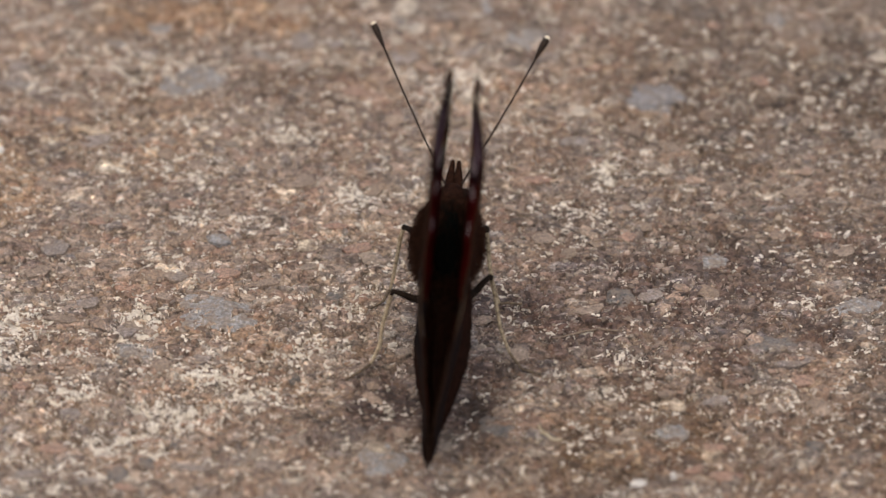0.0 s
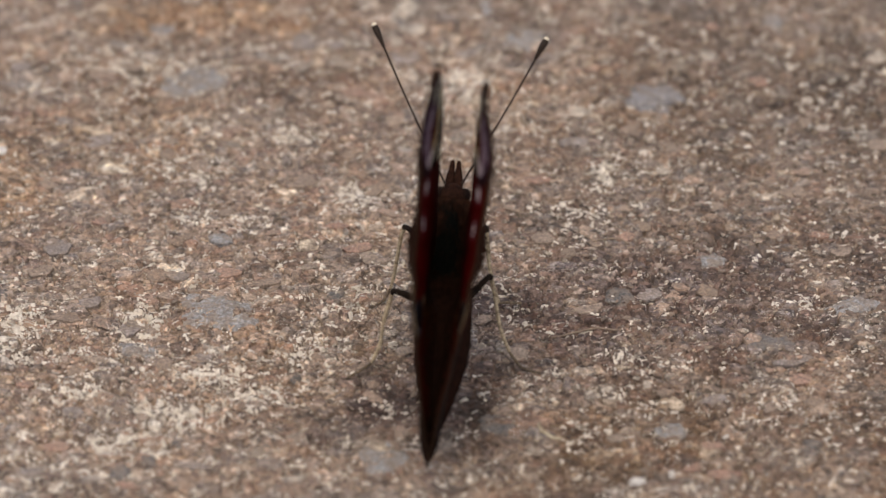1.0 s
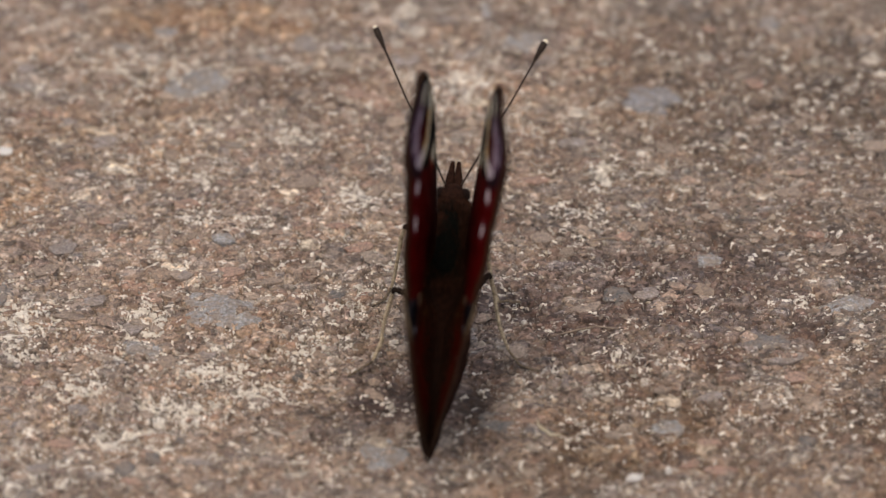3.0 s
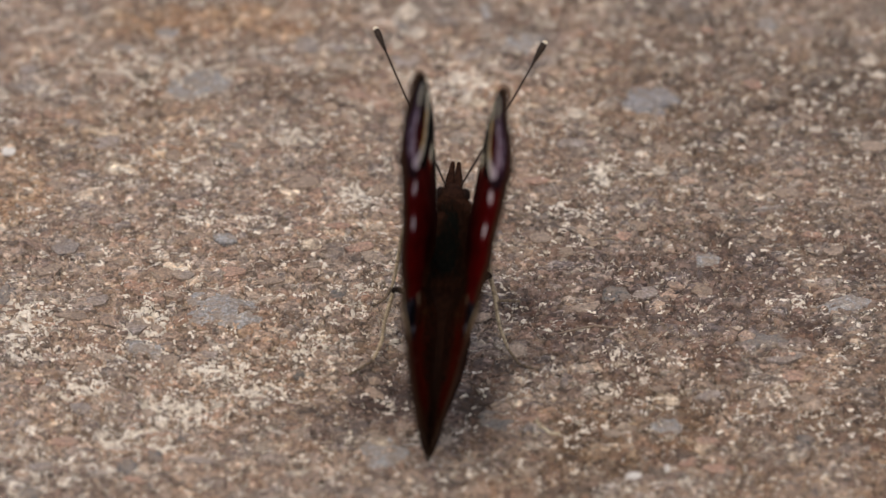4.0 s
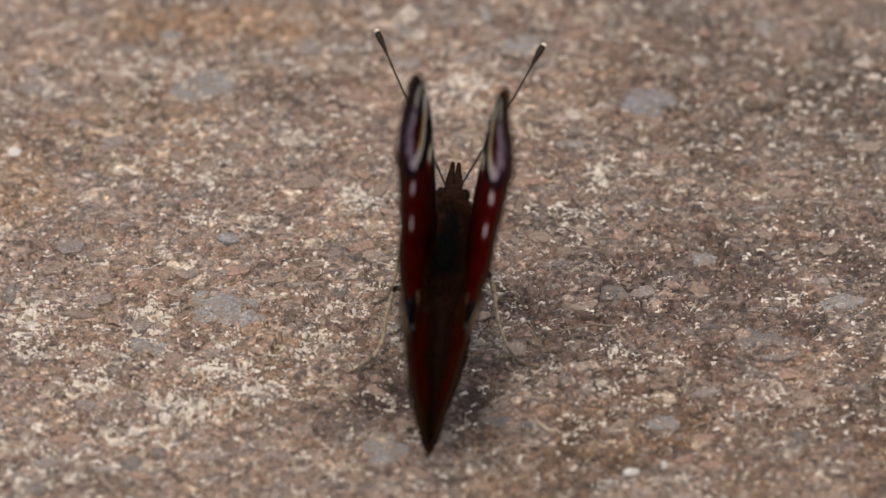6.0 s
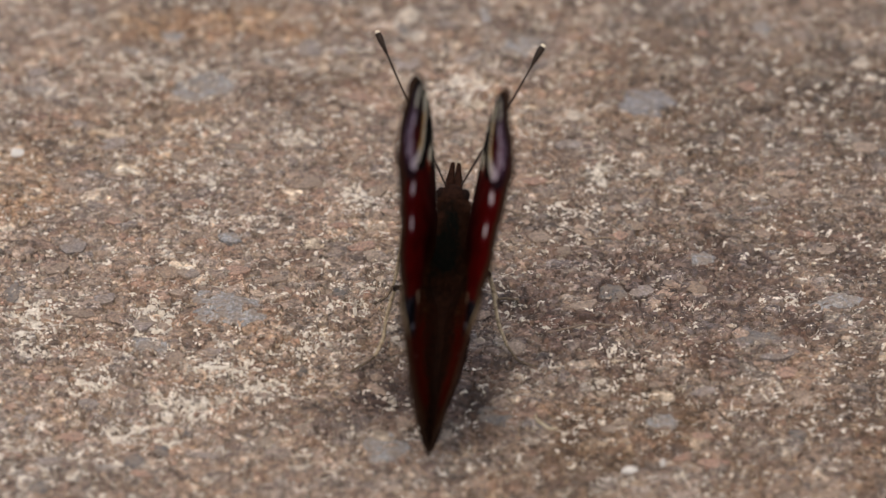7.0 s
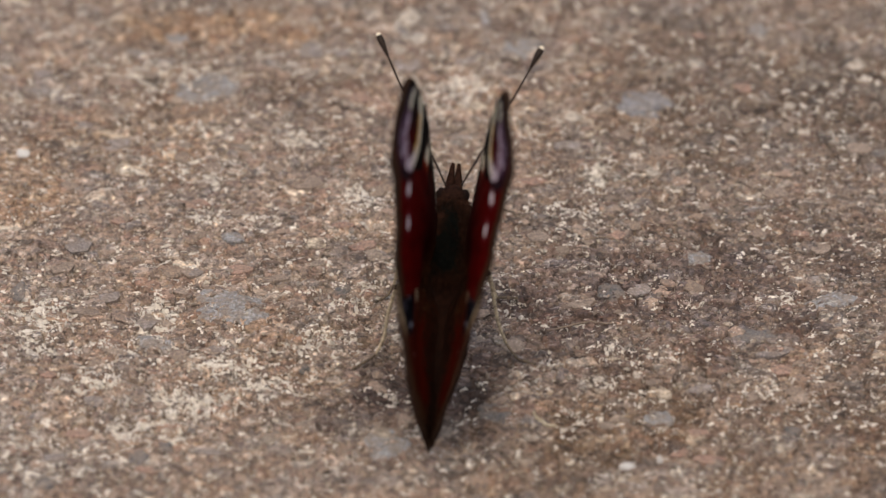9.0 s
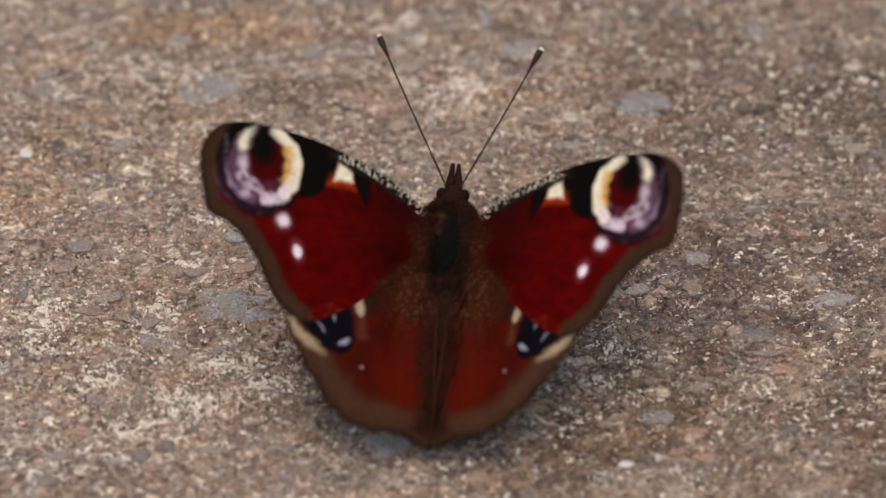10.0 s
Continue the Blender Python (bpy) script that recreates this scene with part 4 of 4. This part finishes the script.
def slab_mesh(seed):
    """A broad flat stone face, worn level with the ground, with an uneven rim."""
    rnd = random.Random(seed)
    n, v, f = 40, [], []
    rim = [.95 + .42 * noise.noise(Vector((math.cos(a) * 1.5, math.sin(a) * 1.5, seed * 3.7))) + .22 * noise.noise(Vector((math.cos(a) * 5, math.sin(a) * 5, seed * 2.3))) + rnd.uniform(-.06, .06) for a in [2 * math.pi * i / n for i in range(n)]]
    for r, z in ((.35, .26), (.72, .20), (.93, .02), (1.08, -.45)):
        for i in range(n):
            a = 2 * math.pi * i / n
            k = r * rim[i]
            v.append((math.cos(a) * k, math.sin(a) * k, z + .22 * noise.noise(Vector((math.cos(a) * k * 2.5, math.sin(a) * k * 2.5, seed * 1.9)))))
    v.append((0, 0, .3))
    for i in range(3):
        for j in range(n):
            k = (j + 1) % n
            f.append((i * n + j, (i + 1) * n + j, (i + 1) * n + k, i * n + k))
    f += [(4 * n, j, (j + 1) % n) for j in range(n)]
    me = bpy.data.meshes.new("stone")
    me.from_pydata(v, [], f)
    me.polygons.foreach_set("use_smooth", np.ones(len(f), bool))
    return me


def dome_mesh(seed):
    """A water-worn pebble, mostly sunk in the ground."""
    bm = bmesh.new()
    bmesh.ops.create_icosphere(bm, subdivisions=3, radius=1)
    for q in bm.verts:
        k = 1 + .42 * noise.noise(q.co * 1.3 + Vector((seed * 2.1, 0, 0))) + .16 * noise.noise(q.co * 3.1 + Vector((0, seed, 0)))
        q.co = Vector((q.co.x * k, q.co.y * k, q.co.z * .75 * k))
    me = bpy.data.meshes.new("stone")
    bm.to_mesh(me)
    bm.free()
    me.polygons.foreach_set("use_smooth", np.ones(len(me.polygons), bool))
    return me


def plate_mesh(seed):
    """A broken flat chip: angular rim, level top, undercut side."""
    rnd = random.Random(seed)
    n = rnd.choice((6, 7, 8, 9))
    turn = [2 * math.pi * (i + rnd.uniform(-.3, .3)) / n for i in range(n)]
    reach = [rnd.uniform(.78, 1.12) for _ in range(n)]
    rim = []
    for i in range(n):
        a = Vector((math.cos(turn[i]) * reach[i], math.sin(turn[i]) * reach[i]))
        k = (i + 1) % n
        b = Vector((math.cos(turn[k]) * reach[k], math.sin(turn[k]) * reach[k]))
        for q in (0, .34, .67):
            p = a.lerp(b, q)
            rim.append(p * (1 + rnd.uniform(-.05, .05)))
    m, v, f = len(rim), [], []
    for scale, z in ((.55, .50), (.90, .46), (1.0, .34), (.97, .0), (.86, -.6)):
        for p in rim:
            v.append((p.x * scale, p.y * scale, z + (.10 * noise.noise(Vector((p.x * scale * 2.2, p.y * scale * 2.2, seed * 1.7))) if z > .3 else 0)))
    v.append((0, 0, .52))
    for i in range(4):
        for j in range(m):
            k = (j + 1) % m
            f.append((i * m + j, (i + 1) * m + j, (i + 1) * m + k, i * m + k))
    f += [(5 * m, j, (j + 1) % m) for j in range(m)]
    me = bpy.data.meshes.new("stone")
    me.from_pydata(v, [], f)
    return me


stone_count = itertools.count(1)


def set_stones(material_, shape, rows, lift=-.10, tall=.6):
    """Stones of one kind, each half sunk in the ground: place, half width and half depth in mm."""
    for x, y, w, d in rows:
        k = next(stone_count)
        rnd = random.Random(k * 13)
        me = shape(k)
        me.materials.append(material_)
        ob = new("stone", me)
        ob.parent = ground
        gx, gy = np.meshgrid(np.linspace(-.8, .8, 9) * w + x, np.linspace(-.8, .8, 9) * d + y)
        h = float(np.median(ground_height(gx, gy)))
        tip = (rnd.uniform(-9, 1), rnd.uniform(-5, 5)) if shape is plate_mesh else (rnd.uniform(-2, 2), rnd.uniform(-2, 2))
        ob.matrix_basis = pose(x * MM, y * MM, (h + lift) * MM, *tip, rnd.uniform(-16, 16)) @ Matrix.Diagonal((w * MM, d * MM, tall * MM, 1))


set_stones(BLUE_STONE, slab_mesh, [(-26.8, 27.7, 3.5, 2.9), (-22.6, -9.6, 3.9, 3.1), (-30.3, -15.4, 2.2, 1.0), (8.9, 35.1, 2.5, 1.8), (41.0, -9.1, 2.8, 1.0), (-6.2, -31.6, 2.5, 2.0), (22.2, -27.3, 1.5, 1.5), (27.0, -1.9, 1.7, 1.2), (35.8, 38.5, 1.1, 1.4), (4.8, 40.3, .6, 2.7), (-30.4, 36.9, 1.6, 1.0), (-34.9, 34.4, 1.2, .7)], .08)
set_stones(BLUE_STONE, plate_mesh, [(-22.7, 1.0, 1.5, 1.0)], .05)
set_stones(DARK_STONE, slab_mesh, [(-31.0, -33.4, 1.1, 1.2), (-40.2, -37.0, 1.4, 1.2), (-28.3, -31.8, .9, .8), (32.4, -14.6, 2.6, 1.2), (35.5, -29.8, .9, .8), (-25.7, -29.2, .6, .7), (-14.5, -19.7, .6, .8), (-44.9, -7.3, 1.0, 1.6), (-10.7, -7.3, .8, 1.2), (5.3, -26.7, 2.2, 1.3), (17.7, -7.8, 1.5, 1.3)], .06)
set_stones(SLATE_PEBBLE, dome_mesh, [(22.4, 24.9, 3.0, 2.4)], .0, .7)
set_stones(LILAC_STONE, plate_mesh, [(-45.2, 30.3, 1.2, 1.1), (-39.9, 20.8, .9, .8), (-36.1, 17.6, 1.9, 1.3), (-39.4, .1, 1.6, 1.7), (-35.4, -8.1, 1.5, 1.0), (-31.4, -12.6, 1.3, 1.1), (-23.4, -16.3, 1.2, 1.1), (-36.0, -24.8, 1.2, .9), (-39.3, -33.4, 1.4, .8), (-23.9, -32.6, 1.8, .5), (13.7, 17.4, 1.9, 1.0), (-15.0, 34.4, 1.5, 1.9), (-4.0, 31.6, 1.9, 1.3), (34.6, -17.2, 2.1, .9), (26.3, -23.1, 1.6, .8), (-11.5, 33.8, .9, .8), (20.7, -7.3, 1.7, 1.3), (-26.6, -4.5, 1.1, .9)])
set_stones(TAN_STONE, plate_mesh, [(-25.3, 13.2, 1.1, 1.0), (-26.9, -7.3, 2.3, 1.0), (-40.9, -3.6, 1.5, 1.1), (-27.1, -4.6, .9, .8), (-14.8, 10.6, 1.9, 1.7), (10.1, 1.6, 1.5, 1.2), (40.3, -.7, 1.2, 1.0), (7.3, -16.3, 1.3, 1.3), (-29.2, -25.7, .9, .8), (36.8, 9.0, 1.0, .9), (45.8, 16.7, 1.5, 1.0), (14.8, -9.6, 1.7, .9), (-27.7, -17.4, 1.4, .9), (-17.8, -5.5, 1.7, .7), (-37.8, -10.9, 1.7, .8), (26.5, -7.5, .6, .7), (-22.3, 5.3, .9, .7), (-41.0, 10.1, 1.2, .9)])
set_stones(PINK_STONE, plate_mesh, [(-27.0, 6.8, 2.3, .9), (-21.9, -3.9, 1.9, 1.0), (-9.5, 25.5, 1.3, 1.1), (9.6, 10.9, 1.7, .9), (33.7, 27.7, 1.3, 1.0), (29.2, 37.2, 1.0, .8), (35.3, -19.9, 1.6, .9), (26.0, -29.7, 1.3, .7), (23.9, -32.6, 1.2, .8), (-10.9, 3.1, 1.5, .5), (-34.7, 4.0, 1.2, .9), (-8.5, -.1, 1.8, .9), (-41.1, -20.8, 1.0, .7), (26.9, -33.7, 1.7, .7), (38.4, 1.7, 1.2, .6), (18.6, 1.7, 1.1, .8), (-30.1, -35.3, 1.4, .5), (-37.1, -30.1, 1.7, .8)])
set_stones(PALE_STONE, plate_mesh, [(-47.7, 25.2, .7, .7), (14.5, 22.5, 1.3, .9), (-3.8, 40.6, 1.3, 1.8), (46.6, 31.6, 1.2, 1.0), (38.7, 24.4, .7, .7), (-5.3, 34.4, 1.2, 1.0), (22.9, 12.8, .8, 1.1), (-17.0, 17.5, .9, .7), (39.9, 19.6, .9, .7), (20.0, -21.0, .5, .9)])
set_stones(WHITE_STONE, dome_mesh, [(-46.4, 16.2, .85, .7), (18.5, -34.8, .75, .5), (21.9, -33.7, .35, .35)], .05)


def strew_pebbles():
    rnd = random.Random(11)
    shapes = []
    for i in range(10):
        me = stone_mesh(100 + i)
        me.materials.append(CHIP)
        shapes.append(me)
    for i in range(280):
        x, y = rnd.uniform(-40, 40), rnd.uniform(-32, 34)
        s = rnd.choice((.45, .55, .7, .9, 1.15))
        ob = new("pebble", shapes[i % 10])
        ob.parent = ground
        h = float(ground_height(x, y))
        ob.matrix_basis = pose(x * MM, y * MM, (h - .10 * s) * MM, rnd.uniform(-16, 8), rnd.uniform(-12, 12), rnd.choice((0, 180)) + rnd.uniform(-45, 45)) @ Matrix.Diagonal((s * rnd.uniform(1.0, 1.6) * MM, s * rnd.uniform(.7, 1.0) * MM, s * .42 * MM, 1))


def scatter_grit():
    """The uncountable small grit, one mesh."""
    rng = np.random.default_rng(8)
    bm = bmesh.new()
    bmesh.ops.create_icosphere(bm, subdivisions=1, radius=1)
    bm.verts.ensure_lookup_table()
    unit = np.array([q.co[:] for q in bm.verts])
    tri = np.array([[q.index for q in f.verts] for f in bm.faces])
    bm.free()
    n = 15000
    x, y = rng.uniform(-57, 57, n), rng.uniform(-46, 54, n)
    s = .07 + .27 * rng.random(n) ** 3.2
    jit = rng.uniform(.65, 1.25, (n, len(unit), 1))
    p = unit[None] * jit
    p[..., 2] = np.clip(p[..., 2], -.6, .55) * rng.uniform(.28, .6, (n, 1))
    p[..., 0] *= rng.uniform(.9, 1.7, (n, 1))
    a = rng.uniform(0, 2 * math.pi, n)[:, None]
    px = p[..., 0] * np.cos(a) - p[..., 1] * np.sin(a)
    py = p[..., 0] * np.sin(a) + p[..., 1] * np.cos(a)
    tilt = rng.uniform(-.22, .22, (n, 1))
    pz = p[..., 2] + py * tilt
    h = ground_height(x, y)
    co = np.stack([px * s[:, None] + x[:, None], py * s[:, None] + y[:, None], pz * s[:, None] + (h + .02 * s)[:, None]], -1) * MM
    faces = (tri[None] + (np.arange(n) * len(unit))[:, None, None]).reshape(-1, 3)
    me = bpy.data.meshes.new("grit")
    me.vertices.add(n * len(unit))
    me.vertices.foreach_set("co", co.ravel())
    me.loops.add(faces.size)
    me.loops.foreach_set("vertex_index", faces.ravel())
    me.polygons.add(len(faces))
    me.polygons.foreach_set("loop_start", np.arange(len(faces)) * 3)
    me.update(calc_edges=True)
    me.materials.append(GRIT)
    tagged(new("grit", me), "fine brown and cream stone grit on the concrete", "grit", "", "stuff")


def spread_lichen():
    """Raised cream crumbs of lichen in broken clusters, one mesh."""
    rng = np.random.default_rng(21)
    pts = []
    for x, y, w, d, s in LICHEN:
        if w > 20:
            continue
        for _ in range(int(w * d * s * 13) + 3):
            cx, cy = x + rng.normal() * w * .75, y + rng.normal() * d * .75
            a = rng.uniform(0, 6.28)
            for _ in range(rng.integers(3, 10)):
                a += rng.normal() * .9
                cx, cy = cx + math.cos(a) * .46, cy + math.sin(a) * .26
                pts.append((cx, cy, .07 + .18 * rng.random() ** 1.8))
    for _ in range(1300):
        cx, cy, a = rng.uniform(-56, 56), rng.uniform(-44, 52), rng.uniform(0, 6.28)
        for _ in range(rng.integers(1, 5)):
            a += rng.normal() * .9
            cx, cy = cx + math.cos(a) * .34, cy + math.sin(a) * .2
            pts.append((cx, cy, rng.uniform(.10, .26)))
    p = np.array(pts)
    n, k = len(p), 8
    ang = np.arange(k) * 2 * math.pi / k
    r = p[:, 2:3] * rng.uniform(.55, 1.35, (n, k))
    gx, gy = p[:, :1] + np.cos(ang) * r * 1.15, p[:, 1:2] + np.sin(ang) * r * .85
    mx, my = p[:, :1] + np.cos(ang) * r * .8, p[:, 1:2] + np.sin(ang) * r * .6
    tall = rng.uniform(.03, .10, (n, 1))
    base = ground_height(p[:, 0], p[:, 1])[:, None]
    skirt = np.stack([gx, gy, np.minimum(ground_height(gx, gy), base + .1) - .06], -1)
    upper = np.stack([mx, my, np.clip(ground_height(mx, my), base - .08, base + .10) + tall * rng.uniform(.6, 1.2, (n, k))], -1)
    top = np.stack([p[:, 0], p[:, 1], base[:, 0] + tall[:, 0] * 1.1], -1)[:, None]
    co = np.concatenate([skirt, upper, top], 1) * MM
    f = []
    for j in range(k):
        q = (j + 1) % k
        f += [(j, q, k + q), (j, k + q, k + j), (k + j, k + q, 2 * k)]
    faces = (np.array(f)[None] + (np.arange(n) * (2 * k + 1))[:, None, None]).reshape(-1, 3)
    me = bpy.data.meshes.new("lichen")
    me.vertices.add(n * (2 * k + 1))
    me.vertices.foreach_set("co", co.ravel())
    me.loops.add(faces.size)
    me.loops.foreach_set("vertex_index", faces.ravel())
    me.polygons.add(len(faces))
    me.polygons.foreach_set("loop_start", np.arange(len(faces)) * 3)
    me.update(calc_edges=True)
    me.materials.append(LICHEN_CRUST)
    tagged(new("lichen", me), "cream crumbs of lichen crusted on the concrete", "lichen", "", "stuff")


def lay_fibre(name, points, radius, colour, label, category):
    """A thin dry fibre that follows the ground."""
    dense = []
    for (a, b), (c, d) in zip(points[:-1], points[1:]):
        for q in np.linspace(0, 1, 5)[:-1]:
            dense.append((a + (c - a) * q, b + (d - b) * q))
    dense.append(points[-1])
    xy = np.array(dense)
    h = ground_height(xy[:, 0], xy[:, 1])
    h = np.convolve(np.pad(h, 2, "edge"), np.ones(5) / 5, "valid")
    path = np.column_stack([xy, h + radius])
    c = path.mean(0)
    me = tube(name, recentre(path, c), np.interp(np.arange(len(path)), [0, len(path) * .4, len(path) - 1], [radius * .5, radius, radius * .6]), 8, 3)
    me.materials.append(colour)
    ob = new(name, me)
    ob.matrix_world = Matrix.Translation(Vector(c) * MM)
    tagged(ob, label, category)


PALE_FIBRE = plain_material("pale_dry_fibre", (0.40, 0.33, 0.22), (0.72, 0.64, 0.48), 1.5, 0.6)
TWIG_BARK = plain_material("grey_brown_bark", (0.16, 0.12, 0.09), (0.36, 0.28, 0.22), 1.8, 0.85, 0.2)
lay_fibre("dry_fibre", [(9.2, -26.8), (9.6, -28.1), (10.5, -28.8), (11.5, -28.7)], .16, PALE_FIBRE, "pale curled dry plant fibre lying on concrete", "fibre")
lay_fibre("twig", [(10.8, -14.0), (12.8, -13.3), (15.3, -12.6), (17.7, -12.8)], .13, TWIG_BARK, "thin grey-brown dry twig lying on concrete", "twig")
lay_fibre("twig", [(14.5, 0.6), (16.2, 1.0), (17.9, 1.4), (19.0, 0.6)], .14, TWIG_BARK, "short bent brown twig lying on concrete", "twig")
strew_pebbles()
scatter_grit()
spread_lichen()

# ---- the wings: seconds, left and right angle above the body's plane ----
OPENING = [
    (0, 92.9, 86.4), (.5, 91.2, 85.4), (1, 90.2, 84.6), (1.5, 89.2, 83.4), (2, 88.4, 82.6), (2.5, 87.9, 82.1), (3.2, 87.2, 81.4), (3.8, 86.7, 80.8), (4.5, 85.9, 80.4), (5, 85.7, 80.5), (5.7, 85.7, 80.3), (6.8, 85.6, 80.1),
    (7.5, 85.8, 80.1), (8, 85.5, 79.9), (8.5, 84.9, 79.7), (9, 84.2, 79.9), (9.2, 84.0, 79.9), (9.4, 82.7, 80.3), (9.5, 82.1, 82.2), (9.6, 80.0, 82.6), (9.7, 68.3, 71.5), (9.8, 54.2, 60.1), (9.9, 38.4, 45.6), (10, 35.9, 36.6),
]


def motions():
    for kind in ("fore", "hind"):
        for side in (-1, 1):
            rows = []
            for t, a, b in OPENING:
                turn = a if side < 0 else -b
                rows.append((t, pose(side * HINGE * MM, 0, 0, rz=-side * TOE) @ pose(0, 0, 0, ry=turn)))
            walk(wings[kind, side], rows)


motions()
